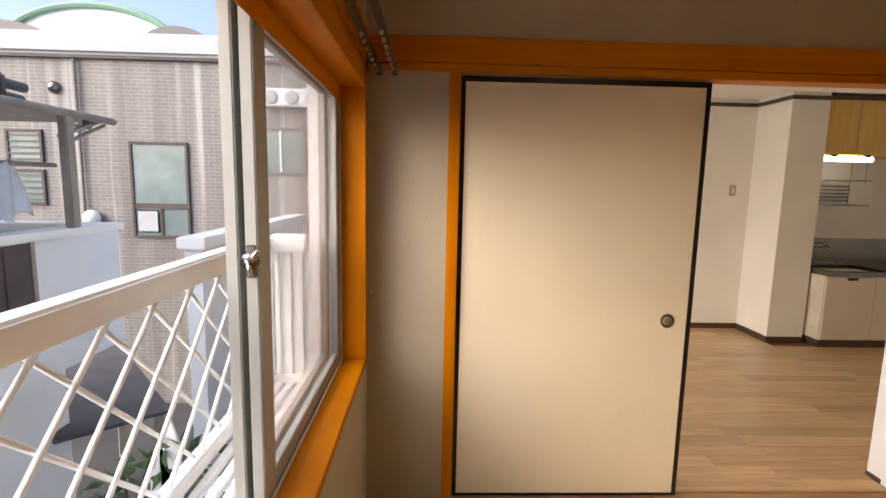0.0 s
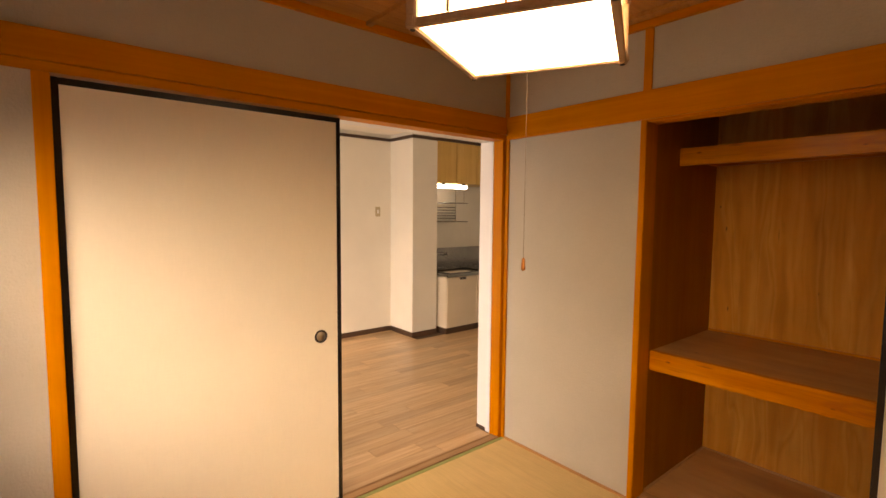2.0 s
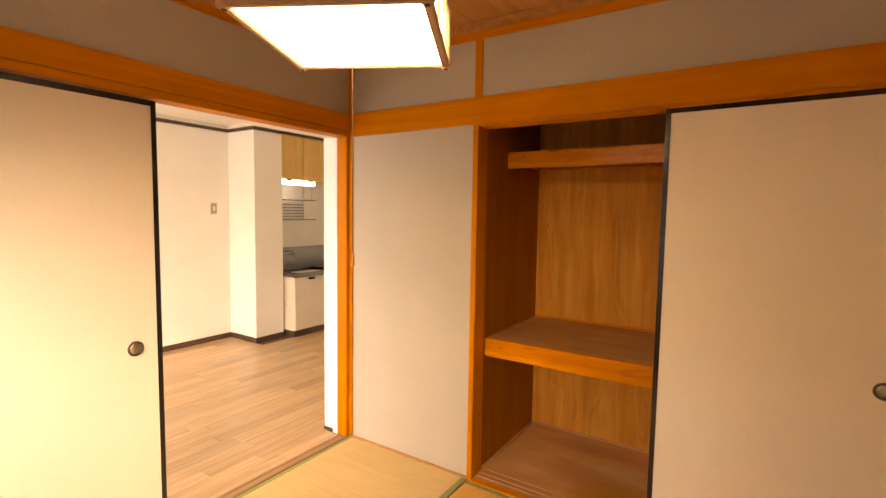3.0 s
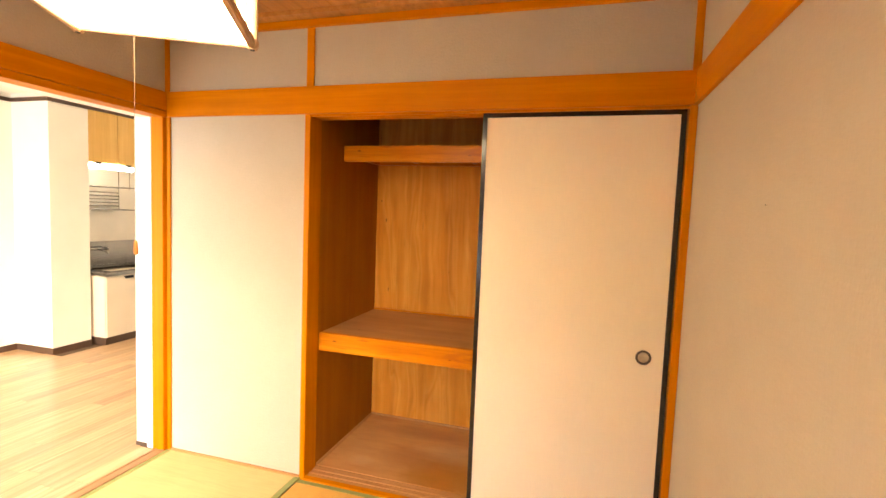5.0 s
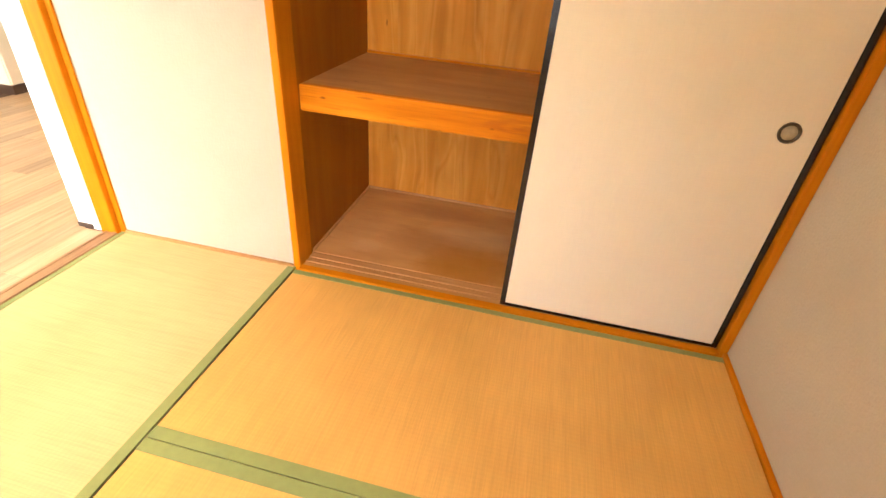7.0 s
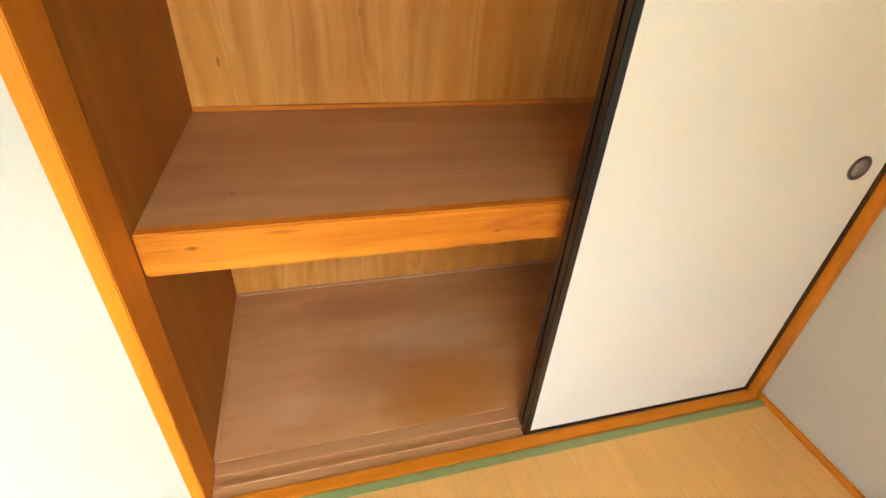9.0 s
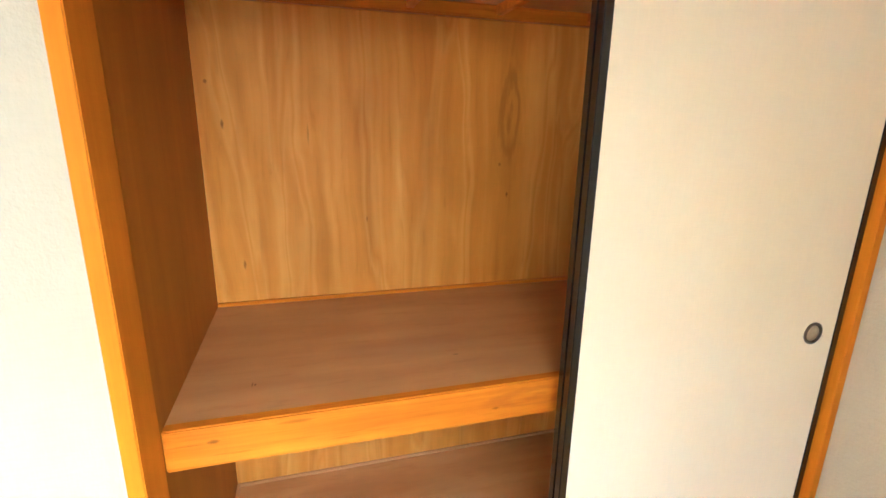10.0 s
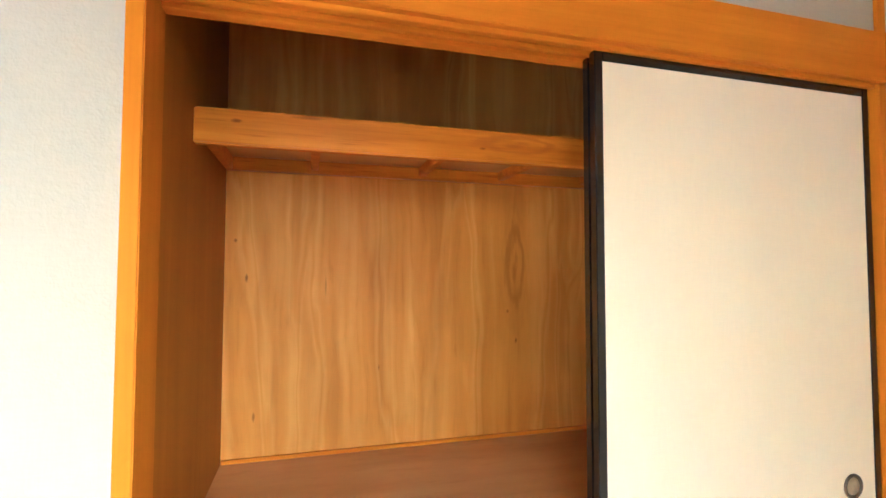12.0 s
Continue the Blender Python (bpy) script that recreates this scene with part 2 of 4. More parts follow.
PLY_FLOOR = wood("closet_plywood_floor", *FLOOR_PLY, axis=1, rough=0.48, pore=0.25, streaky=0.55, rings=2.2, fine=9.0, stretch=0.18, turns=2.5,
                 spots=[((0.33, -1.62, 0.01), (0.26, 0.28, 0.2), (0.42, 0.155, 0.012), 1.0, False), ((0.22, -1.52, 0.01), (0.10, 0.16, 0.2), (0.38, 0.15, 0.015), 0.7, False), ((0.42, -1.40, 0.01), (0.16, 0.30, 0.2), (0.34, 0.13, 0.035), 0.5, False),
                        ((0.55, -1.60, 0.01), (0.14, 0.34, 0.2), (0.68, 0.45, 0.25), 0.35, False), ((0.28, -1.15, 0.01), (0.07, 0.10, 0.2), (0.68, 0.45, 0.25), 0.3, False), ((0.75, -1.3, 0.01), (0.12, 0.35, 0.2), (0.26, 0.11, 0.05), 0.35, False)])
CEIL_WOOD = wood("ceiling_boards", (0.34, 0.14, 0.03), (0.47, 0.22, 0.055), (0.56, 0.29, 0.09), axis=0, rough=0.5, rings=5.0)
SILL_WOOD = wood("pale_sill_wood", (0.38, 0.175, 0.050), (0.50, 0.245, 0.080), (0.58, 0.310, 0.120), axis=1, rough=0.45, rings=5.0)
WORN_SILL = wood("worn_sill_wood", (0.26, 0.135, 0.055), (0.38, 0.215, 0.095), (0.47, 0.285, 0.14), axis=0, rough=0.55, rings=5.0)
LAMP_WOOD = wood("lamp_wood", (0.42, 0.24, 0.11), (0.55, 0.34, 0.17), (0.62, 0.41, 0.22), axis=0, rough=0.5)
WALL = paint("room_wallpaper", (0.485, 0.428, 0.325), 0.85, vary=0.06, scale=2.2, grain=95, relief=0.9, weave=0.03)
KWALL = paint("kitchen_wallpaper", (0.87, 0.82, 0.71), 0.8, vary=0.05, scale=2.0, grain=150, relief=0.25)
KJAMB = paint("white_jamb_paint", (0.82, 0.80, 0.76), 0.5, vary=0.05)
PAPER = paint("fusuma_paper", (0.84, 0.755, 0.575), 0.75, vary=0.05, scale=1.6, grain=200, relief=0.18, weave=0.02)
LACQUER = paint("black_lacquer", (0.012, 0.010, 0.010), 0.22, vary=0.3, relief=0.02, coat=0.3)
BRASS = paint("dark_pull_metal", (0.13, 0.110, 0.09), 0.32, 0.9, vary=0.3, scale=30)
PULL_CUP = paint("pull_cup_metal", (0.60, 0.53, 0.40), 0.28, 0.85, vary=0.3, scale=30)
# one straw in two tones, the light on each weave direction put in colour
STRAW_A = tatami("tatami_sheen_pale", (0.66, 0.47, 0.20), 1)
STRAW_B = tatami("tatami_sheen_amber", (0.74, 0.40, 0.090), 0)
HERI = paint("tatami_border_cloth", (0.26, 0.285, 0.085), 0.55, vary=0.08, scale=40, grain=700, relief=0.3)
BASEBOARD = paint("brown_vinyl_trim", (0.085, 0.045, 0.025), 0.45, vary=0.2)
FLOOR_WOOD = wood("kitchen_floor_strip", (0.46, 0.270, 0.120), (0.66, 0.425, 0.215), (0.78, 0.550, 0.320), axis=0, rough=0.34, coat=0.15, rings=10, fine=45, per_piece=0.30, pore=0.3)
FLOOR_BASE = paint("dark_joint", (0.12, 0.07, 0.04), 0.7)
CONCRETE = paint("plaster_core", (0.55, 0.52, 0.48), 0.9)
ALU = paint("white_aluminium", (0.90, 0.91, 0.91), 0.35, 0.0, vary=0.08, scale=9, relief=0.02, coat=0.1)
# white sash metal greyed in its colour, as seen against the light
ALU_SASH = paint("backlit_sash_aluminium", (0.38, 0.39, 0.37), 0.4, 0.0, vary=0.1, scale=9, relief=0.02)
CHROME = paint("worn_chrome", (0.55, 0.55, 0.54), 0.22, 1.0, vary=0.2, scale=40, relief=0.02)
RACK = paint("bright_rack_wire", (0.42, 0.42, 0.41), 0.25, 1.0, vary=0.1, scale=40, relief=0)
STEEL = paint("brushed_steel", (0.27, 0.26, 0.245), 0.25, 1.0, vary=0.15, scale=6, relief=0.03)
RAIL_BROWN = paint("curtain_rail_brown", (0.06, 0.035, 0.02), 0.4, 0.2)
CREAM = paint("cream_cabinet_front", (0.74, 0.64, 0.48), 0.42, vary=0.06)
UPPER = wood("upper_cabinet_front", (0.70, 0.41, 0.095), (0.80, 0.52, 0.16), (0.85, 0.58, 0.21), axis=2, rough=0.4)
KTILE = paint("cream_splash_tile", (0.72, 0.67, 0.58), 0.25, vary=0.08)
RUBBER = paint("dark_rubber", (0.02, 0.02, 0.02), 0.6)
PLASTIC = paint("ivory_plastic", (0.52, 0.42, 0.25), 0.4)
AMBER = paint("amber_toggle", (0.60, 0.22, 0.03), 0.35)
CORD = paint("cord_thread", (0.20, 0.15, 0.09), 0.8)
FILLER = paint("pale_filler", (0.62, 0.57, 0.49), 0.8)
LAMP_GLOW = glow("lamp_diffuser_glow", (1.0, 0.80, 0.52), 4.8)
LAMP_SIDE = glow("lamp_paper_glow", (1.0, 0.80, 0.52), 2.2)
TUBE_GLOW = glow("tube_glow", (0.95, 1.0, 0.92), 3.0)
GLASS = clear_glass("window_glass")
DARK_GLASS = paint("far_window_glass", (0.20, 0.26, 0.26), 0.08, 0.0, vary=0.3, scale=1.5, relief=0)
BRICK = tile_wall("brown_wall_tile", (0.180, 0.166, 0.158), (0.215, 0.194, 0.182), (0.29, 0.28, 0.28), 0.24, 0.07)
WHITE_METAL = paint("white_roof_edge", (0.80, 0.82, 0.83), 0.5, vary=0.08, scale=0.8)
ROOF_GREEN = paint("pale_green_vault", (0.20, 0.36, 0.27), 0.5, vary=0.1, scale=0.6)
ROOF_GREY = paint("grey_vault", (0.17, 0.155, 0.16), 0.6, vary=0.15, scale=0.6)
WHITE_WALL = paint("white_render_wall", (0.74, 0.78, 0.82), 0.8, vary=0.1, scale=1.0)
GREY_METAL = paint("grey_awning_metal", (0.32, 0.29, 0.26), 0.5, 0.2, vary=0.25, scale=4)
LOUVRE_GREY = paint("dark_louvre", (0.10, 0.10, 0.105), 0.5, vary=0.15)
GROOVE = paint("grey_brown_pipe", (0.13, 0.115, 0.11), 0.6, vary=0.2)
EDGE_METAL = paint("pale_roof_fascia", (0.42, 0.44, 0.455), 0.5, vary=0.08, scale=0.8)
SHEET_GREY = paint("weathered_roof_sheet", (0.085, 0.08, 0.088), 0.7, vary=0.3, scale=3)
DARK_BROWN = paint("dark_brown_cladding", (0.07, 0.055, 0.05), 0.6, vary=0.3)
CLOTH = paint("pale_blue_towel", (0.74, 0.80, 0.88), 0.9, vary=0.12, scale=8)
GROUND = paint("grey_asphalt", (0.06, 0.06, 0.062), 0.9, vary=0.3, scale=1.5, grain=60, relief=0.4)
LEAF = paint("leaf_green", (0.06, 0.11, 0.04), 0.6, vary=0.5, scale=20)

# ---- mesh helpers ----


def box(bm, x0, y0, z0, x1, y1, z1):
    vs = [bm.verts.new((x, y, z)) for z in (z0, z1) for y in (y0, y1) for x in (x0, x1)]
    for f in ((0, 2, 3, 1), (4, 5, 7, 6), (0, 1, 5, 4), (2, 6, 7, 3), (0, 4, 6, 2), (1, 3, 7, 5)):
        bm.faces.new([vs[i] for i in f])
    return bm


def boxes(*bs, bevel=0.0, seg=2):
    bm = bmesh.new()
    for b in bs:
        x0, y0, z0, x1, y1, z1 = b
        box(bm, min(x0, x1), min(y0, y1), min(z0, z1), max(x0, x1), max(y0, y1), max(z0, z1))
    if bevel:
        bmesh.ops.bevel(bm, geom=bm.edges[:], offset=bevel, segments=seg, affect='EDGES')
    return bm


def rod(bm, p, q, r, seg=10, r2=None):
    p, q = Vector(p), Vector(q)
    d = q - p
    m = Matrix.Translation((p + q) / 2) @ d.to_track_quat('Z', 'Y').to_matrix().to_4x4()
    bmesh.ops.create_cone(bm, cap_ends=True, segments=seg, radius1=r, radius2=r if r2 is None else r2, depth=d.length, matrix=m)
    return bm


def lathe(profile, origin, axis, seg=28):
    """A turned shape: (radius, height) pairs round an axis."""
    bm = bmesh.new()
    m = Matrix.Translation(origin) @ Vector(axis).to_track_quat('Z', 'Y').to_matrix().to_4x4()
    rows = []
    for r, h in profile:
        rows.append([bm.verts.new(m @ Vector((r * math.cos(2 * math.pi * i / seg), r * math.sin(2 * math.pi * i / seg), h))) for i in range(seg)])
    for a, b in zip(rows, rows[1:]):
        for i in range(seg):
            bm.faces.new((a[i], a[(i + 1) % seg], b[(i + 1) % seg], b[i]))
    bm.faces.new(rows[-1])
    bm.faces.new(rows[0][::-1])
    return bm


def mesh_object(name, bm, mat, smooth=False):
    bmesh.ops.recalc_face_normals(bm, faces=bm.faces[:])
    me = bpy.data.meshes.new(name)
    bm.to_mesh(me)
    bm.free()
    me.materials.append(mat)
    if smooth:
        for p in me.polygons:
            p.use_smooth = True
    return new(name, me)


def part(name, bm, mat, parent, label="", smooth=False):
    ob = mesh_object(name, bm, mat, smooth)
    ob.parent = parent
    if label:
        tagged(ob, label)
    return ob


def setting(name, bm, mat, label, category):
    return tagged(mesh_object(name, bm, mat), label, category, kind="structure")


def thing(name, place, label, category, group="", turn=0.0):
    e = new(name)
    e.empty_display_size = 0.1
    e.matrix_basis = pose(*place, 0, 0, turn)
    return tagged(e, label, category, group)


# ---- the tatami room: x from the window wall to the closet wall, y to the kitchen ----
XW, YS = -2.71, -2.80       # inner faces of the window wall and of the south wall
HEAD, NTOP, CEIL = 1.993, 2.135, 2.47

setting("floor", boxes((XW - 0.1, YS - 0.1, -0.25, 0.0, 0.0, -0.055)), CONCRETE, "wooden subfloor under the tatami mats", "floor")
wall_n = setting("wall_north", boxes((XW, 0, 0.0, -2.354, 0.10, HEAD), (XW, 0, NTOP, 0.0, 0.10, 2.6)), WALL,
                 "greige textured wallpaper wall with a kitchen opening", "wall")
wall_e = setting("wall_east", boxes((0, -0.925, 0.0, 0.09, 0.0, HEAD), (0, YS, NTOP, 0.09, 0.0, 2.6)), WALL,
                 "greige textured wallpaper wall beside the closet", "wall")
setting("wall_south", boxes((XW - 0.2, YS - 0.12, -0.1, 0.98, YS, 2.6)), WALL, "plain greige textured wallpaper wall", "wall")
SILL, WHEAD, WY0, WY1 = 0.755, 1.895, -2.10, -0.14
setting("wall_west", boxes((XW - 0.13, YS, -0.1, XW, WY0, 2.6), (XW - 0.13, WY1, -0.1, XW, 0.10, 2.6),
                           (XW - 0.13, WY0, -0.1, XW, WY1, SILL - 0.03), (XW - 0.13, WY0, WHEAD + 0.095, XW, WY1, 2.6)), WALL,
        "greige wallpaper wall with a sliding window", "wall")

# board ceiling: wide boards with thin battens below, in one mesh
cb = bmesh.new()
y = YS
while y < 0:
    box(cb, XW, y + 0.002, CEIL + random.uniform(0, 0.002), 0.0, min(y + 0.33, 0) - 0.002, CEIL + 0.012)
    y += 0.33
box(cb, XW, YS, CEIL + 0.012, 0, 0, CEIL + 0.05)
x = XW + 0.28
while x < -0.1:
    box(cb, x - 0.014, YS, CEIL - 0.022, x + 0.014, 0, CEIL)
    x += 0.46
setting("ceiling", cb, CEIL_WOOD, "amber wooden board ceiling with thin battens", "ceiling")

trims = [
    ("trim_nageshi_north", (XW, -0.018, HEAD + 0.036, 0.0, 0.085, NTOP), TRIM_X),
    ("trim_lintel_north", (XW, -0.012, HEAD, 0.0, 0.085, HEAD + 0.034), TRIM_X),
    ("trim_nageshi_east", (-0.018, YS, HEAD, 0.085, -0.018, NTOP), TRIM_Y),
    ("trim_nageshi_south", (XW, YS, HEAD, -0.018, YS + 0.018, NTOP), TRIM_X),
    ("trim_nageshi_west", (XW, YS + 0.018, HEAD, XW + 0.018, -0.018, NTOP), TRIM_Y),
    ("trim_cornice_north", (XW, -0.03, 2.435, 0.0, 0.0, CEIL), TRIM_X),
    ("trim_cornice_east", (-0.03, YS, 2.435, 0.0, -0.03, CEIL), TRIM_Y),
    ("trim_cornice_south", (XW, YS, 2.435, -0.03, YS + 0.03, CEIL), TRIM_X),
    ("trim_cornice_west", (XW, YS + 0.03, 2.435, XW + 0.03, -0.03, CEIL), TRIM_Y),
    ("trim_strut_east", (-0.008, -0.975, NTOP, 0.0, -0.930, 2.435), TRIM_Z),
    ("trim_strut_northeast", (-0.012, -0.03, NTOP, 0.0, 0.0, 2.435), TRIM_Z),
    ("trim_strut_southeast", (-0.012, YS, NTOP, 0.0, YS + 0.032, 2.435), TRIM_Z),
    ("post_closet_north", (-0.008, -0.957, -0.02, 0.112, -0.925, HEAD), TRIM_Z),
    ("post_closet_south", (-0.008, YS, -0.02, 0.125, -2.768, HEAD), TRIM_Z),
    ("post_doorway_west", (-2.354, -0.008, -0.02, -2.303, 0.085, HEAD), TRIM_Z),
    ("post_doorway_east", (-0.034, -0.006, -0.02, 0.0, 0.078, HEAD), TRIM_Z),
    ("post_corner_northeast", (-0.011, -0.036, -0.02, 0.0, -0.0085, HEAD), TRIM_Z),
    ("baseboard_north", (XW, -0.012, -0.02, -2.354, 0.0, 0.012), TRIM_X),
    ("baseboard_east", (-0.014, -0.925, -0.02, 0.0, -0.036, 0.012), SILL_WOOD),
    ("baseboard_south", (XW, YS, -0.02, -0.008, YS + 0.016, 0.014), TRIM_X),
    ("baseboard_west", (XW, YS + 0.016, -0.02, XW + 0.014, -0.012, 0.012), TRIM_Y),
]
for name, b, mat in trims:
    setting(name, boxes(b, bevel=0.0025), mat, "orange-varnished cedar trim along the wall", "trim")

# grooved tracks above and below the sliding panels
head_track = setting("track_closet_head", boxes((0.0, -2.768, HEAD - 0.012, 0.014, -0.957, HEAD), bevel=0.0015), TRIM_Y, "grooved cedar head track of the closet", "trim")
for x0, x1 in ((0.042, 0.052), (0.080, 0.11)):
    part("track_strip", boxes((x0, -2.768, HEAD - 0.012, x1, -0.957, HEAD), bevel=0.0015), TRIM_Y, head_track)
sill_c = setting("track_closet_sill", boxes((-0.006, -2.768, -0.03, 0.125, -0.957, 0.004), bevel=0.001), SILL_WOOD, "pale grooved wooden sill of the closet", "trim")
part("front_strip", boxes((-0.024, -2.768, -0.03, 0.013, -0.957, 0.009), bevel=0.002), TRIM_Y, sill_c, "orange-varnished front edge")
for x0, x1 in ((0.044, 0.052), (0.082, 0.125)):
    part("track_strip", boxes((x0, -2.768, 0.004, x1, -0.957, 0.010), bevel=0.001), SILL_WOOD, sill_c)
sill_d = setting("track_doorway_sill", boxes((-2.303, -0.010, -0.03, -0.034, 0.060, 0.002), bevel=0.001), WORN_SILL, "worn brown wooden sill between tatami room and kitchen", "trim")
for y0, y1 in ((-0.010, 0.013), (0.043, 0.051)):
    part("track_strip", boxes((-2.303, y0, 0.002, -0.034, y1, 0.006), bevel=0.001), WORN_SILL, sill_d)


# tatami mats
def tatami_mat(x0, y0, x1, y1, along, mat, w_low=0.042, w_high=0.042):
    cx, cy = (x0 + x1) / 2, (y0 + y1) / 2
    t = thing("tatami_mat", (cx, cy, -0.055), "straw tatami mat with green cloth borders on the subfloor", "tatami mat", "tatami mats of the room")
    hx, hy = (x1 - x0) / 2 - 0.0015, (y1 - y0) / 2 - 0.0015
    part("rush_surface", boxes((-hx, -hy, 0.001, hx, hy, 0.055), bevel=0.003), mat, t)
    for s, w in ((-1, w_low), (1, w_high)):
        b = (-hx, s * hy, 0.03, hx, s * (hy - w), 0.0566) if along == 0 else (s * hx, -hy, 0.03, s * (hx - w), hy, 0.0566)
        part("border", boxes(b, bevel=0.0006, seg=1), HERI, t, "green woven cloth border")


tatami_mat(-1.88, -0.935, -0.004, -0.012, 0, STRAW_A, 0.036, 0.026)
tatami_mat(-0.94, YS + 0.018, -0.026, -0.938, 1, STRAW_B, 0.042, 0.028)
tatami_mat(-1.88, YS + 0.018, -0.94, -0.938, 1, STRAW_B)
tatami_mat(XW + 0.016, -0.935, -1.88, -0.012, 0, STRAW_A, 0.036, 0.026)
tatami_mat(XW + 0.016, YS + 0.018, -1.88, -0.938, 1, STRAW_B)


# sliding papered panels
def fusuma(place, width, height, turn, pull_x, pull_z, label, group):
    """A panel from x = 0 to width, its face towards -y."""
    f = thing("fusuma_panel", place, label, "sliding door", group, turn)
    t, s, low, high = 0.024, 0.022, 0.014, 0.025
    part("paper_panel", boxes((s, 0.003, low, width - s, t - 0.003, height - high)), PAPER, f, "cream paper face")
    part("stile", boxes((0, 0, 0, s, t, height), bevel=0.002), LACQUER, f, "black lacquered edge")
    part("stile", boxes((width - s, 0, 0, width, t, height), bevel=0.002), LACQUER, f, "black lacquered edge")
    part("rail", boxes((s, 0, 0, width - s, t, low), bevel=0.002), LACQUER, f, "black lacquered edge")
    part("rail", boxes((s, 0, height - high, width - s, t, height), bevel=0.002), LACQUER, f, "black lacquered edge")
    pull = part("finger_pull", lathe([(0.0335, 0.0), (0.0335, 0.003), (0.031, 0.0048), (0.027, 0.0045), (0.025, 0.002), (0.024, 0.0005)],
                                     (pull_x, 0.003, pull_z), (0, -1, 0)), BRASS, f, "round dark metal finger pull", smooth=True)
    part("pull_cup", lathe([(0.0235, 0.0), (0.023, 0.0012), (0.010, 0.0014), (0.004, 0.0026), (0.0015, 0.003)], (pull_x, 0.003, pull_z), (0, -1, 0)), PULL_CUP, pull,
         "bright recessed cup", smooth=True)
    return f


fusuma((-2.3028, 0.016, 0.008), 1.1148, 1.978, 0, 1.1148 - 0.113, 0.890, "closed cream paper sliding panel with black lacquered frame", "panels of the kitchen doorway")
fusuma((-2.3026, 0.054, 0.008), 1.1066, 1.978, 0, 1.1066 - 0.113, 0.890, "cream paper sliding panel parked behind its pair", "panels of the kitchen doorway")
# closet panels face -x: turned so that local +x runs south
fusuma((0.016, -1.878, 0.008), 0.886, 1.978, -90, 0.886 - 0.105, 0.880, "cream paper closet panel with black lacquered frame", "panels of the closet")
fusuma((0.054, -1.884, 0.008), 0.882, 1.978, -90, 0.105, 0.880, "cream paper closet panel parked behind its pair", "panels of the closet")

# ---- closet ----
CX0, CX1, CY0, CY1 = 0.125, 0.888, YS, -0.952
setting("wall_closet_back", boxes((CX1, CY0, 0.0, CX1 + 0.03, CY1 + 0.03, 2.45)), PLY_BACK, "upright-grained plywood back of the closet", "wall")
setting("wall_closet_north", boxes((0.112, CY1, 0.0, CX1, CY1 + 0.027, 2.45)), PLY_SHADED_Z, "upright-grained plywood side of the closet", "wall")
setting("wall_closet_south", boxes((0.125, CY0 - 0.001, 0.0, CX1, CY0 + 0.012, 2.45)), PLY_SHADED_Z, "upright-grained plywood side of the closet", "wall")
setting("ceiling_closet", boxes((0.085, CY0, 2.42, CX1, CY1, 2.45)), PLY_SHADED_Z, "plywood ceiling of the closet", "ceiling")
setting("floor_closet", boxes((0.125, CY0 + 0.012, -0.02, CX1, CY1, 0.012), bevel=0.001), PLY_FLOOR, "reddish bare plywood closet floor with stains", "floor")
shelf = thing("closet_shelf", (CX0, -1.88, 0.69), "deep plywood middle shelf with an orange pine front beam", "shelf")
part("shelf_board", boxes((0.03, -0.907, 0.086, 0.762, 0.927, 0.102)), PLY_Y, shelf, "reddish bare plywood board")
part("front_beam", boxes((0.0, -0.907, 0.0, 0.032, 0.927, 0.105), bevel=0.004), BEAM_Y, shelf, "orange planed pine beam")
part("back_strip", boxes((0.748, -0.905, 0.102, 0.762, 0.926, 0.116), bevel=0.002), BEAM_Y, shelf)
for k in range(4):
    part("joist", boxes((0.032, -0.75 + k * 0.5, 0.03, 0.76, -0.71 + k * 0.5, 0.086)), BEAM_Y, shelf)
up = thing("closet_upper_shelf", (0.376, -1.88, 1.790), "shallow upper shelf with a knotty orange pine front beam", "shelf")
part("shelf_board", boxes((0.028, -0.907, 0.076, 0.511, 0.927, 0.090)), PLY_Y, up, "plywood board")
part("front_beam", boxes((0.0, -0.907, 0.0, 0.030, 0.927, 0.095), bevel=0.004), BEAM_Y, up, "orange planed pine beam")
part("back_rail", boxes((0.481, -0.907, 0.030, 0.511, 0.927, 0.076), bevel=0.003), BEAM_Y, up)
part("side_cleat", boxes((0.03, 0.902, 0.030, 0.481, 0.927, 0.076), bevel=0.003), BEAM_Y, up)
for yj in (0.61, 0.205, -0.125, -0.50):
    part("joist", boxes((0.03, yj, 0.042, 0.481, yj + 0.028, 0.076), bevel=0.003), BEAM_Y, up)
for nm, b in (("trim_closet_floor_back", (CX1 - 0.012, CY0 + 0.012, 0.012, CX1, CY1, 0.024)), ("trim_closet_floor_side", (0.125, CY1 - 0.012, 0.012, CX1 - 0.012, CY1, 0.024))):
    setting(nm, boxes(b, bevel=0.002), PLY_Y, "thin plywood strip along the closet floor", "trim")

# ---- pendant lamp ----
lamp = thing("pendant_lamp", (-1.390, -1.365, 1.932), "square wooden pendant lamp with glowing white panels hanging from the ceiling", "lamp", turn=28)
H = 0.226
for sx, sy in ((-1, -1), (-1, 1), (1, -1), (1, 1)):
    part("corner_post", boxes((sx * (H - 0.024), sy * (H - 0.024), -0.002, sx * H, sy * H, 0.175), bevel=0.003), LAMP_WOOD, lamp, "pale wooden corner post")
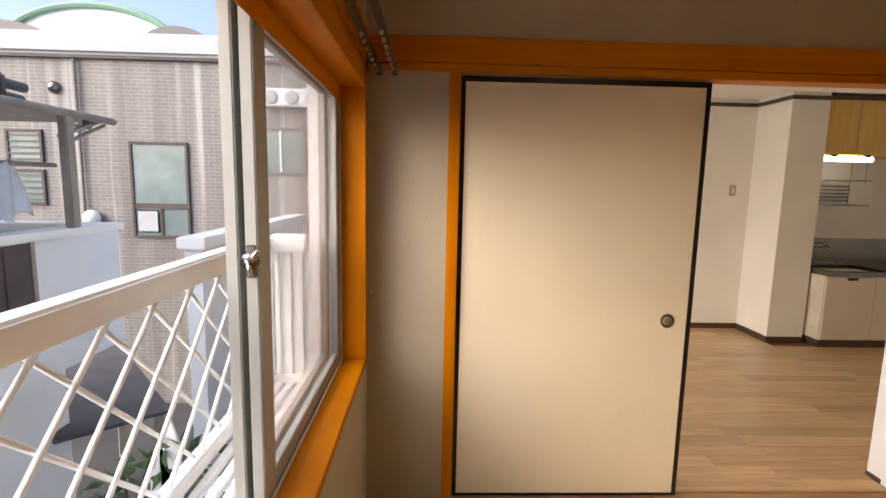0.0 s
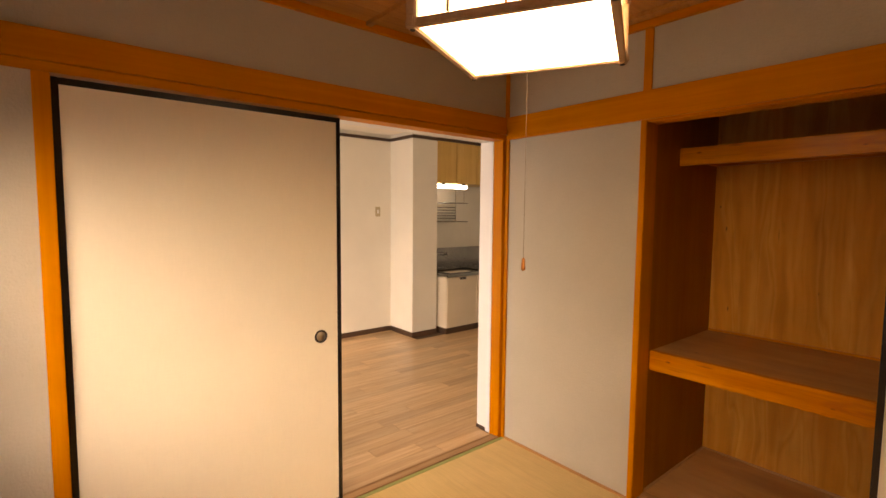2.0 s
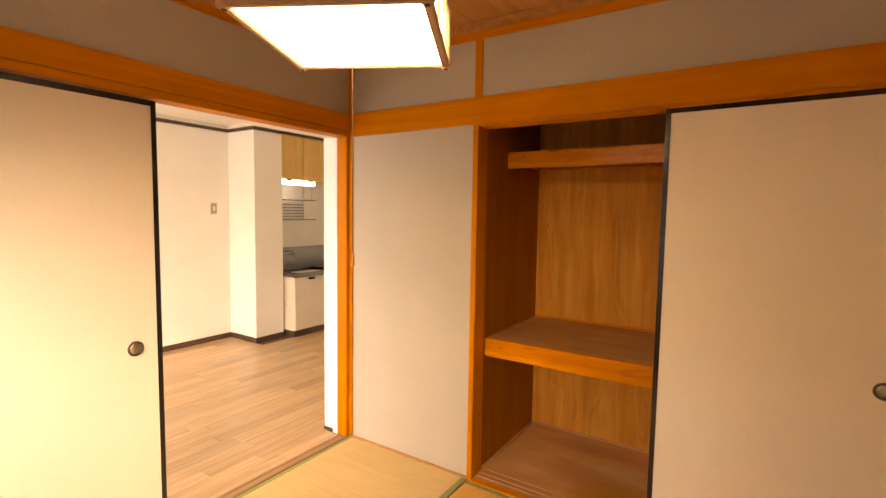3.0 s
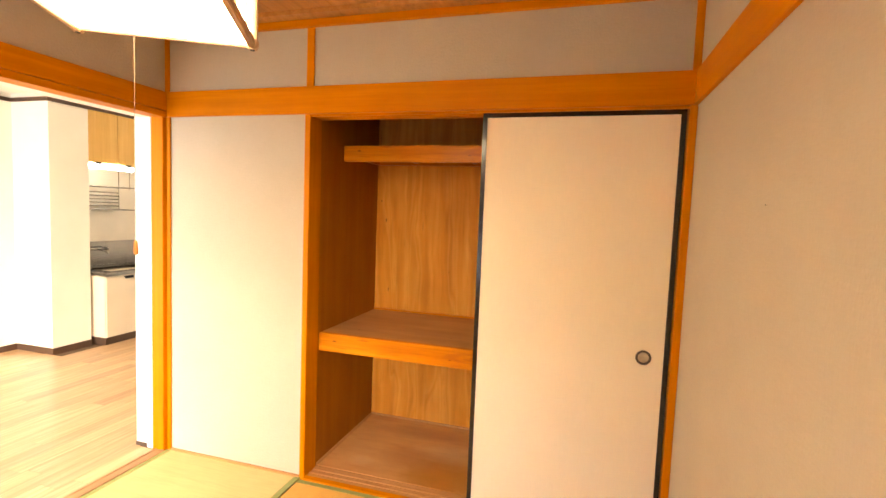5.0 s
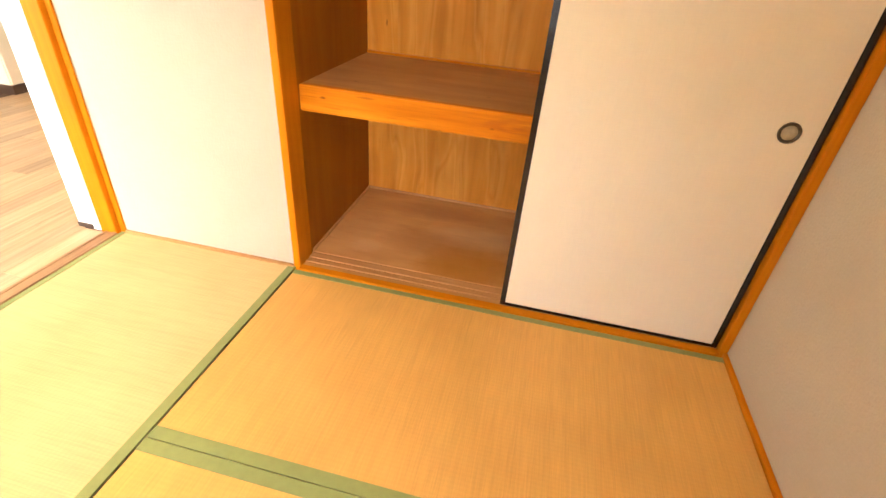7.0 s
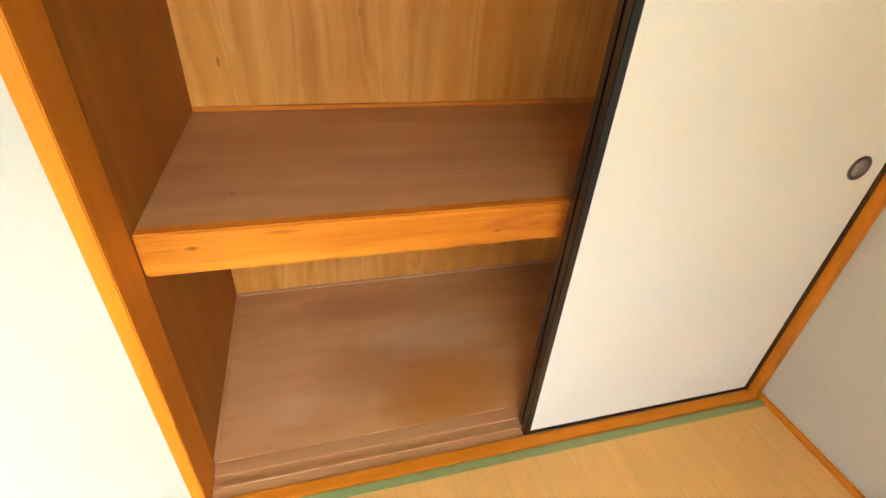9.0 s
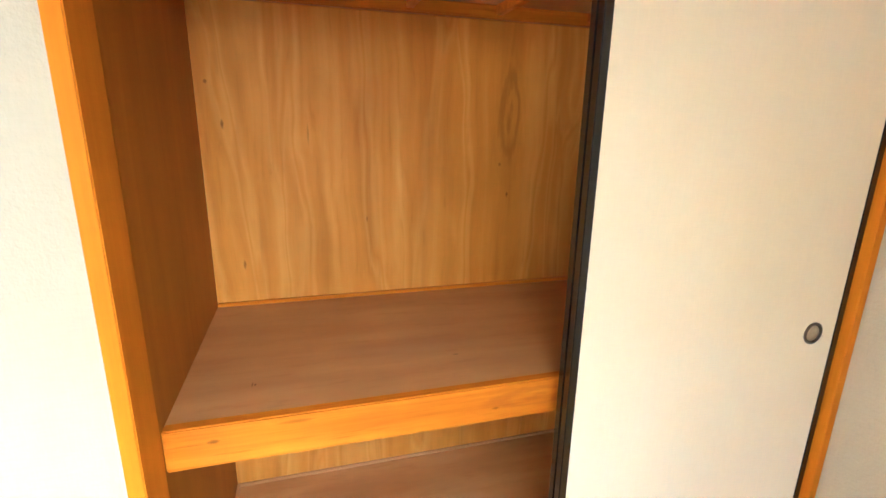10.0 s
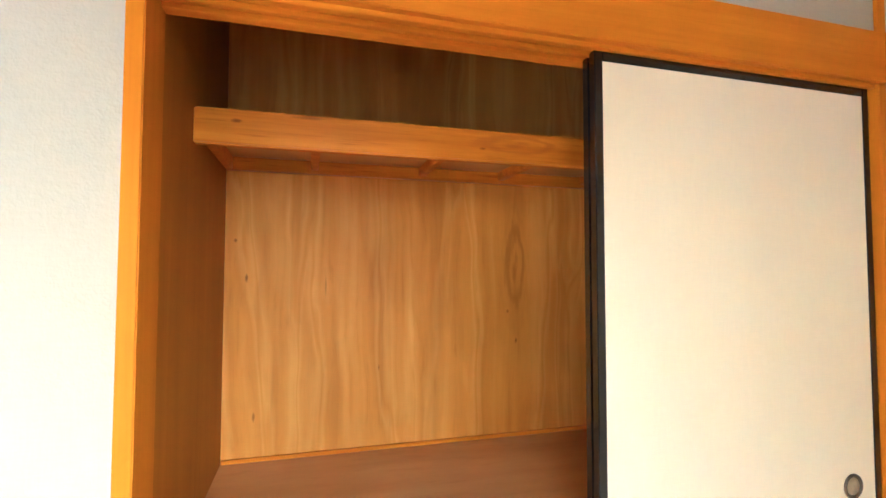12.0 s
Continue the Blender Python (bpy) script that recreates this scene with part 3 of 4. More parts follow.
for z0, z1 in ((0.0, 0.026), (0.150, 0.168)):
    for s in (-1, 1):
        part("frame_bar", boxes((-H - 0.004, s * (H - 0.004), z0, H + 0.004, s * (H - 0.022), z1), bevel=0.003), LAMP_WOOD, lamp)
        part("frame_bar", boxes((s * (H - 0.004), -H - 0.004, z0 + 0.003, s * (H - 0.022), H + 0.004, z1 - 0.003), bevel=0.003), LAMP_WOOD, lamp)
for sx in (-1, 1):
    for sy in (-1, 1):
        part("dowel_end", lathe([(0.006, 0.0), (0.006, 0.002)], (sx * (H - 0.012), sy * (H - 0.012), -0.002), (0, 0, -1), 12), RUBBER, lamp, "dark dowel end")
part("bottom_diffuser", boxes((-H + 0.022, -H + 0.022, 0.008, H - 0.022, H - 0.022, 0.013)), LAMP_GLOW, lamp, "glowing white bottom panel")
for s in (-1, 1):
    part("side_panel", boxes((-H + 0.024, s * (H - 0.018), 0.028, H - 0.024, s * (H - 0.015), 0.149)), LAMP_SIDE, lamp, "glowing paper side panel")
    part("side_panel", boxes((s * (H - 0.018), -H + 0.024, 0.028, s * (H - 0.015), H - 0.024, 0.149)), LAMP_SIDE, lamp, "glowing paper side panel")
    for k in (-0.13, 0.0, 0.13):
        part("lattice_bar", boxes((k - 0.003, s * (H - 0.015), 0.026, k + 0.003, s * (H - 0.010), 0.150)), LAMP_WOOD, lamp)
        part("lattice_bar", boxes((s * (H - 0.015), k - 0.003, 0.026, s * (H - 0.010), k + 0.003, 0.150)), LAMP_WOOD, lamp)
part("top_board", boxes((-H + 0.02, -H + 0.02, 0.150, H - 0.02, H - 0.02, 0.156)), LAMP_WOOD, lamp)
part("canopy", lathe([(0.055, 0.538), (0.055, 0.52), (0.045, 0.495), (0.012, 0.48)], (0, 0, 0), (0, 0, 1)), PLASTIC, lamp, "ceiling rose", smooth=True)
part("flex", rod(bmesh.new(), (0, 0, 0.156), (0, 0, 0.49), 0.005, 8), CORD, lamp)
part("pull_cord", rod(bmesh.new(), (0, 0, 0.008), (0, 0, -0.53), 0.0006, 6), CORD, lamp, "pale pull cord")
part("toggle", lathe([(0.002, 0.0), (0.004, -0.003), (0.0055, -0.024), (0.005, -0.031), (0.002, -0.033)], (0, 0, -0.525), (0, 0, 1), 14), AMBER, lamp, "amber pull toggle", smooth=True)

# ---- window ----
win = tagged(new("window_1"), "white aluminium sliding window, slid open on one side", "window", kind="structure")
FX = XW - 0.085
part("casing_sill", boxes((FX, WY0, SILL - 0.03, XW + 0.012, WY1, SILL), bevel=0.002), TRIM_Y, win, "orange cedar sill board")
part("casing_head", boxes((FX, WY0, WHEAD, XW + 0.012, WY1, WHEAD + 0.095), bevel=0.002), TRIM_Y, win, "orange cedar head board")
part("casing_jamb", boxes((FX, WY1 - 0.003, SILL - 0.03, XW + 0.014, WY1 + 0.035, WHEAD + 0.095), bevel=0.002), TRIM_Z, win, "orange cedar jamb board")
part("casing_jamb", boxes((FX, WY0 - 0.035, SILL - 0.03, XW + 0.014, WY0 + 0.003, WHEAD + 0.095), bevel=0.002), TRIM_Z, win, "orange cedar jamb board")
AX0, AX1 = FX - 0.095, FX
part("track_frame", boxes((AX0, WY0, SILL - 0.035, AX1, WY1, SILL - 0.012), (FX - 0.006, WY0, SILL - 0.012, FX, WY1, SILL + 0.006),
                          (FX - 0.044, WY0, SILL - 0.012, FX - 0.040, WY1, SILL + 0.004), (FX - 0.080, WY0, SILL - 0.012, FX - 0.075, WY1, SILL + 0.004), bevel=0.001), ALU, win, "white aluminium bottom track")
part("track_frame", boxes((AX0, WY0, WHEAD + 0.002, AX1, WY1, WHEAD + 0.03), (FX - 0.006, WY0, WHEAD - 0.062, FX, WY1, WHEAD + 0.002),
                          (FX - 0.044, WY0, WHEAD - 0.02, FX - 0.040, WY1, WHEAD + 0.002), bevel=0.001), TRIM_Y, win, "brown wooden head track")
for yy, d in ((WY1, 1), (WY0, -1)):
    part("frame_jamb", boxes((AX0, yy + d * 0.012, SILL - 0.012, AX1 - 0.004, yy - d * 0.014, WHEAD), (FX - 0.05, yy - d * 0.014, SILL - 0.012, FX - 0.04, yy - d * 0.024, WHEAD), bevel=0.001), ALU, win)
    part("seal", boxes((FX - 0.013, yy + d * 0.006, SILL - 0.012, FX - 0.0065, yy - d * 0.017, WHEAD)), RUBBER, win, "dark rubber seal")
part("seal", boxes((FX - 0.013, WY0 + 0.017, SILL - 0.012, FX - 0.0065, WY1 - 0.017, SILL + 0.003)), RUBBER, win, "dark rubber seal")


def sash(x, y0, y1, latch):
    s = part("sash", boxes((x - 0.014, y0, SILL - 0.004, x + 0.014, y0 + 0.080, WHEAD - 0.004), bevel=0.003), ALU_SASH, win, "white aluminium sash, greyed by backlight, with clear glass")
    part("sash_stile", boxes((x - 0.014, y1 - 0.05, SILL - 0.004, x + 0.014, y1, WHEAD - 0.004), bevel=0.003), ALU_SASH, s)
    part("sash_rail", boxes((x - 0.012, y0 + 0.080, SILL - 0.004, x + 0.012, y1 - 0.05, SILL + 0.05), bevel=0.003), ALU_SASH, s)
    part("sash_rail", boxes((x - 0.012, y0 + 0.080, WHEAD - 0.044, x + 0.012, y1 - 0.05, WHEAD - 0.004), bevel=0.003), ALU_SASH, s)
    pane = part("pane", boxes((x - 0.002, y0 + 0.075, SILL + 0.045, x + 0.002, y1 - 0.048, WHEAD - 0.04)), GLASS, s)
    pane.visible_shadow = False
    if latch:
        part("latch_plate", boxes((x - 0.011, y0 - 0.006, 1.300, x + 0.011, y0, 1.372), bevel=0.002), STEEL, s, "chrome crescent latch")
        part("crescent", lathe([(0.019, 0), (0.021, 0.004), (0.019, 0.011), (0.008, 0.013), (0.008, 0.020)], (x, y0 - 0.006, 1.336), (0, -1, 0), 20), STEEL, s, smooth=True)
        part("lever", rod(rod(bmesh.new(), (x, y0 - 0.022, 1.340), (x + 0.026, y0 - 0.026, 1.364), 0.0055, 10), (x, y0 - 0.022, 1.340), (x + 0.004, y0 - 0.022, 1.304), 0.005, 10), CHROME, s, smooth=True)


sash(FX - 0.022, -1.100, -0.156, True)
sash(FX - 0.062, -1.105, -0.170, False)

# double curtain rail over the window
rail = thing("curtain_rail", (XW + 0.018, -1.07, 1.97), "dark brown double curtain rail above the window", "curtain rail")
for k, xo in enumerate((0.040, 0.105)):
    part("rail_bar", boxes((xo - 0.010, -1.03, 0.0, xo + 0.010, 1.03, 0.004), (xo - 0.010, -1.03, 0.004, xo - 0.007, 1.03, 0.018), (xo + 0.007, -1.03, 0.004, xo + 0.010, 1.03, 0.018)), RAIL_BROWN, rail)
    part("end_cap", boxes((xo - 0.012, 1.03, -0.006, xo + 0.012, 1.05, 0.022), bevel=0.003), CHROME, rail)
    for n in range(7):
        part("runner", lathe([(0.002, 0.0), (0.006, -0.003), (0.006, -0.010), (0.002, -0.016)], (xo, 0.93 - n * 0.075 - k * 0.02, 0.0), (0, 0, 1), 10), PLASTIC, rail, smooth=True)
for yb in (0.94, 0.0, -0.94):
    part("bracket", boxes((0.0, yb - 0.012, 0.018, 0.118, yb + 0.012, 0.022), (0.0, yb - 0.016, -0.01, 0.004, yb + 0.016, 0.05), bevel=0.001), RAIL_BROWN, rail)
hook = thing("tassel_hook", (-2.690, 0.0, 1.02), "small metal tassel hook on the wall", "hook")
part("hook_plate", lathe([(0.009, 0.0), (0.009, 0.003), (0.004, 0.006)], (0, 0, 0), (0, -1, 0), 16), CHROME, hook, smooth=True)
part("hook_arm", rod(rod(bmesh.new(), (0, -0.004, 0), (0.0, -0.026, -0.004), 0.0025, 8), (0, -0.026, -0.005), (0, -0.030, 0.014), 0.0025, 8), CHROME, hook, smooth=True)

patch = thing("wall_patch", (-0.73, YS, 0.155), "whitish worn filler patch on the wallpaper", "patch")
part("filler", lathe([(0.020, 0.0), (0.018, 0.0012), (0.006, 0.0016)], (0, 0, 0), (0, 1, 0), 9), FILLER, patch)
nail = thing("nail", (-0.88, YS, 1.55), "small dark nail in the wallpaper", "nail")
part("nail_head", lathe([(0.001, 0.0), (0.001, 0.003), (0.0018, 0.003), (0.0015, 0.004)], (0, 0, 0), (0, 1, 0), 10), GROOVE, nail)

# ---- kitchen ----
KY, KZ, KX1, KX0 = 2.93, 2.48, 3.0, -2.84
PX0, PX1, PY = 1.027, 1.40, 2.45
base_floor = setting("floor_kitchen", boxes((KX0 - 0.1, 0.061, -0.2, KX1, KY, -0.006)), FLOOR_BASE, "warm brown wooden strip floor of the kitchen", "floor")
setting("wall_kitchen_north", boxes((KX0 - 0.1, KY, -0.1, KX1 + 0.1, KY + 0.12, 2.6)), KWALL, "cream wallpaper kitchen wall", "wall")
setting("wall_kitchen_pillar", boxes((PX0, PY, -0.05, PX1, KY, 2.6)), KWALL, "cream wallpapered structural pillar", "wall")
setting("wall_kitchen_east", boxes((KX1, 0.0, -0.1, KX1 + 0.12, KY + 0.1, 2.6)), KWALL, "cream wallpaper kitchen wall", "wall")
setting("wall_kitchen_west", boxes((KX0 - 0.1, 0.1, -0.1, KX0, 0.25, 2.6), (KX0 - 0.1, 2.68, -0.1, KX0, KY, 2.6), (KX0 - 0.1, 0.25, 2.25, KX0, 2.68, 2.6)), KWALL, "cream wallpaper wall with a balcony opening", "wall")
setting("wall_kitchen_south", boxes((KX0 - 0.1, 0.10, -0.1, -2.354, 0.17, 2.6), (0.0, 0.10, -0.1, KX1, 0.17, 2.6), (-2.354, 0.10, HEAD + 0.04, 0.0, 0.17, 2.6)), KWALL, "cream wallpaper wall around the doorway", "wall")
setting("door_1", boxes((-0.032, 0.082, -0.004, 0.0, 0.205, HEAD + 0.04), (-2.354, 0.088, HEAD, -0.032, 0.18, HEAD + 0.038), (-2.42, 0.088, -0.004, -2.303, 0.18, HEAD + 0.04), bevel=0.002), KJAMB, "white painted kitchen side door frame", "door frame")
setting("ceiling_kitchen", boxes((KX0 - 0.1, 0.1, KZ, KX1 + 0.1, KY + 0.1, KZ + 0.1)), KWALL, "cream papered kitchen ceiling", "ceiling")
for nm, b in (("trim_crown_north", (KX0, KY - 0.022, 2.40, PX0, KY, 2.435)), ("trim_crown_pillar_side", (PX0 - 0.022, PY - 0.022, 2.40, PX0, KY - 0.022, 2.435)),
              ("trim_crown_pillar", (PX0, PY - 0.022, 2.40, PX1, PY, 2.435)),
              ("baseboard_kitchen_north", (KX0, KY - 0.010, -0.006, PX0, KY, 0.06)), ("baseboard_pillar_side", (PX0 - 0.010, PY - 0.010, -0.006, PX0, KY - 0.010, 0.06)),
              ("baseboard_pillar", (PX0, PY - 0.010, -0.006, PX1, PY, 0.06)), ("baseboard_doorway", (-0.036, 0.12, -0.006, -0.0325, 0.208, 0.026))):
    setting(nm, boxes(b, bevel=0.002), BASEBOARD, "dark brown vinyl trim", "trim")
sw = thing("light_switch", (0.835, KY, 1.525), "small ivory wall switch on the kitchen wall", "switch")
part("plate", boxes((-0.035, -0.008, -0.06, 0.035, 0.0, 0.06), bevel=0.003), PLASTIC, sw)
part("rocker", boxes((-0.012, -0.013, -0.022, 0.012, -0.008, 0.022), bevel=0.002), KJAMB, sw)

# base units, sink top, wall units
BX, BY = 1.43, 2.275
for n in range(3):
    x0 = BX + n * 0.50
    u = thing("base_cabinet", (x0, BY, 0.0), "cream fronted kitchen base cabinet on a dark plinth", "cabinet", "kitchen base cabinets")
    part("body", boxes((0.0, 0.02, 0.08, 0.498, 0.63, 0.720), bevel=0.002), CREAM, u)
    part("plinth", boxes((0.012, 0.03, -0.006, 0.498, 0.63, 0.08)), BASEBOARD, u, "dark brown plinth")
    d = part("door", boxes((0.003, 0.0, 0.085, 0.495, 0.019, 0.714), bevel=0.003), CREAM, u)
    part("handle", boxes((0.20, -0.016, 0.694, 0.30, 0.0, 0.708), (0.20, -0.016, 0.682, 0.30, -0.012, 0.708), bevel=0.0015), RUBBER, d, "dark grip handle")
top = thing("kitchen_sink", (BX - 0.01, BY, 0.722), "brushed steel sink top with an upstand on the base cabinets", "sink")
part("worktop", boxes((0.0, -0.012, 0.012, 0.12, 0.650, 0.04), (0.72, -0.012, 0.012, 1.5, 0.650, 0.04), (0.12, -0.012, 0.012, 0.72, 0.07, 0.04), (0.12, 0.48, 0.012, 0.72, 0.637, 0.04),
                      (0.0, -0.012, 0.0, 1.5, 0.0, 0.012), bevel=0.002), STEEL, top)
part("basin", boxes((0.118, 0.068, -0.17, 0.722, 0.482, -0.165), (0.116, 0.068, -0.17, 0.12, 0.482, 0.03), (0.72, 0.068, -0.17, 0.724, 0.482, 0.03), (0.118, 0.066, -0.17, 0.722, 0.07, 0.03), (0.118, 0.48, -0.17, 0.722, 0.484, 0.03)), STEEL, top)
part("upstand", boxes((0.0, 0.637, 0.04, 1.5, 0.650, 0.310), bevel=0.003), STEEL, top, "tall brushed steel upstand")
tap = thing("wall_tap", (BX + 0.36, KY - 0.018, 0.955), "chrome wall tap over the sink", "tap")
for s in (-1, 1):
    part("tap_inlet", rod(bmesh.new(), (s * 0.09, 0, 0), (s * 0.09, -0.05, 0), 0.018, 14), CHROME, tap, smooth=True)
part("tap_bar", rod(bmesh.new(), (-0.10, -0.055, 0), (0.10, -0.055, 0), 0.016, 14), CHROME, tap, smooth=True)
part("spout", rod(rod(bmesh.new(), (0, -0.055, -0.005), (0, -0.20, -0.02), 0.009, 12), (0, -0.20, -0.018), (0, -0.215, -0.05), 0.009, 12), CHROME, tap, smooth=True)
for s in (-1, 1):
    part("knob", lathe([(0.006, 0.0), (0.018, 0.008), (0.02, 0.02), (0.012, 0.026)], (s * 0.105, -0.055, 0), (s, 0, 0), 16), CHROME, tap, smooth=True)
setting("wall_splash_tiles", boxes((PX1, KY - 0.006, 1.0, KX1, KY, 1.9)), KTILE, "cream glazed splash wall over the sink", "wall")
for n in range(3):
    u = thing("wall_cabinet", (PX1 + 0.002 + n * 0.36, 2.50, 1.895), "yellow-brown wood-grain wall cabinet over the sink", "cabinet", "kitchen wall cabinets")
    part("body", boxes((0.0, 0.02, 0.0, 0.358, 0.425, 0.55), bevel=0.002), UPPER, u)
    part("door", boxes((0.002, 0.0, 0.002, 0.356, 0.019, 0.546), bevel=0.003), UPPER, u)
setting("trim_wall_unit", boxes((PX1, 2.485, 2.415, 2.6, 2.51, 2.45)), BASEBOARD, "dark brown trim over the wall cabinets", "trim")
kl = thing("sink_light", (BX + 0.03, 2.53, 1.822), "lit fluorescent sink light under the wall cabinets", "lamp")
part("diffuser", lathe([(0.018, 0.0), (0.028, 0.006), (0.028, 0.49), (0.018, 0.50)], (0.0, 0.0, 0.035), (1, 0, 0), 18), TUBE_GLOW, kl, "glowing white tube cover", smooth=True)
for xo in (0.06, 0.40):
    part("mount", boxes((xo, -0.03, 0.050, xo + 0.06, 0.03, 0.073), bevel=0.003), RUBBER, kl)
part("pull_cord", rod(bmesh.new(), (0.46, 0, 0.01), (0.46, 0, -0.20), 0.0025, 6), CORD, kl)
rack = thing("dish_rack", (BX + 0.02, 2.62, 1.31), "two-tier chrome wire dish rack hanging under the wall cabinets", "dish rack")
for zt in (0.09, 0.34):
    for n, yo in enumerate((0.0, 0.05, 0.10, 0.15, 0.20, 0.25)):
        part("rack_wire", rod(bmesh.new(), (0.0, yo, zt), (0.62, yo, zt), 0.006 if n in (0, 5) else 0.003, 8), RACK, rack, smooth=True)
    for xo in (0.0, 0.62):
        part("end_wire", rod(bmesh.new(), (xo, 0.0, zt), (xo, 0.25, zt), 0.005, 8), RACK, rack, smooth=True)
for k in range(5):
    part("plate_wire", rod(bmesh.new(), (0.0, 0.255, 0.13 + k * 0.038), (0.62, 0.255, 0.13 + k * 0.038), 0.0065, 8), RACK, rack, smooth=True)
for xo in (0.0, 0.62):
    part("hanger", rod(bmesh.new(), (xo, 0.25, 0.085), (xo, 0.25, 0.585), 0.0035, 8), RACK, rack, smooth=True)

# ---- window railing ----
RX, RY1 = -3.05, -0.30
rl = thing("window_railing", (RX, RY1, 0.70), "white aluminium window railing with a diamond lattice", "railing")
part("top_rail", boxes((-0.028, -2.3, 0.540, 0.028, 0.0, 0.605), bevel=0.007), ALU, rl, "broad white top rail")
part("bottom_rail", boxes((-0.02, -2.3, 0.03, 0.02, 0.0, 0.075), bevel=0.004), ALU, rl)
for yp in (-2.28, -0.02):
    part("post", boxes((-0.02, yp - 0.02, -0.06, 0.02, yp + 0.02, 0.55), bevel=0.004), ALU, rl)
SLOPE, GAP, Z0, Z1 = 0.94, 0.1655, 0.075, 0.540
for k in range(-4, 18):
    for way in (1, -1):
        ytop = -1.104 - 7 * GAP + k * GAP + 0.01 * way      # where the bar meets the top rail
        ybot = ytop - way * (Z1 - Z0) / SLOPE
        (ya, za), (yb, zb) = (ytop, Z1), (ybot, Z0)
        lo, hi = -2.26, -0.04
        if max(ya, yb) < lo or min(ya, yb) > hi:
            continue
        if not lo <= yb <= hi:
            edge = min(max(yb, lo), hi)
            zb, yb = za + (zb - za) * (edge - ya) / (yb - ya), edge
        if not lo <= ya <= hi:
            edge = min(max(ya, lo), hi)
            za, ya = zb + (za - zb) * (edge - yb) / (ya - yb), edge
        if abs(za - zb) > 0.03:
            part("lattice_bar", rod(bmesh.new(), (0.006 * way, ya, za), (0.006 * way, yb, zb), 0.0060, 8), ALU, rl, smooth=True)
for n in range(3):
    part("floor_slat", boxes((0.03 + n * 0.042, -2.28, 0.012, 0.056 + n * 0.042, -0.03, 0.034), bevel=0.003), ALU, rl)
for n in range(9):
    part("floor_bearer", boxes((0.02, -2.2 + n * 0.26, -0.012, 0.17, -2.17 + n * 0.26, 0.012)), ALU, rl)
part("return_rail", boxes((0.028, -0.045, 0.545, 0.16, 0.0, 0.615), bevel=0.006), ALU, rl)
part("return_foot", boxes((0.02, -0.035, 0.03, 0.16, 0.0, 0.065), bevel=0.004), ALU, rl)
part("return_panel", boxes((0.03, -0.022, 0.065, 0.165, -0.018, 0.545)), ALU, rl, "white end panel")
for n in range(3):
    part("return_bar", boxes((0.038 + n * 0.045, -0.036, 0.065, 0.052 + n * 0.045, -0.023, 0.545), bevel=0.002), ALU, rl)
setting("wall_outer", boxes((XW - 0.22, YS - 0.4, -3.2, XW - 0.131, WY0, 3.4), (XW - 0.22, WY1, -3.2, XW - 0.131, 0.30, 3.4), (XW - 0.22, WY0, -3.2, XW - 0.131, WY1, SILL - 0.04), (XW - 0.22, WY0, WHEAD + 0.035, XW - 0.131, WY1, 3.4)),
        WHITE_WALL, "pale rendered outer wall round the window", "wall")

# ---- outdoors ----
setting("ground", boxes((-60, -60, -3.4, 60, 60, -3.2)), GROUND, "grey asphalt ground below the window", "ground")
FY = 7.7
bld = thing("tiled_building", (-6.0, FY, -3.2), "brown tiled building with white roof edge and vaulted rooflights", "building")
part("wall", boxes((-9.0, 0.0, 0.0, 9.0, 6.0, 7.07)), BRICK, bld, "brown tiled facade")
part("roof_edge", boxes((-9.2, -0.12, 7.07, 9.2, 6.2, 7.50), bevel=0.06), EDGE_METAL, bld, "white metal roof edge")
part("drip_strip", boxes((-9.1, -0.08, 7.01, 9.1, 0.0, 7.07)), DARK_BROWN, bld)


def vault(cx, half, rise, mat, y0, rim=None):
    bm = bmesh.new()
    n = 20
    rows = [[bm.verts.new((cx - half * math.cos(math.pi * i / n), y, 7.42 + rise * math.sin(math.pi * i / n))) for i in range(n + 1)] for y in (y0, y0 + 3.0)]
    for i in range(n):
        bm.faces.new((rows[0][i], rows[0][i + 1], rows[1][i + 1], rows[1][i]))
    bm.faces.new(rows[0])
    bm.faces.new(rows[1][::-1])
    v = part("roof_vault", bm, mat, bld, "curved rooflight", smooth=False)
    if rim:
        bm = bmesh.new()
        for k in range(n):
            a0, a1 = math.pi * k / n, math.pi * (k + 1) / n
            rod(bm, (cx - half * math.cos(a0), y0 - 0.03, 7.42 + rise * math.sin(a0)), (cx - half * math.cos(a1), y0 - 0.03, 7.42 + rise * math.sin(a1)), 0.075, 8)
        part("vault_rim", bm, rim, v, "pale green rim")


vault(-3.75, 1.90, 0.98, WHITE_METAL, 1.2, ROOF_GREEN)
vault(-1.83, 0.82, 0.52, ROOF_GREY, 0.9)
vault(-5.55, 1.30, 0.55, ROOF_GREY, 0.9)


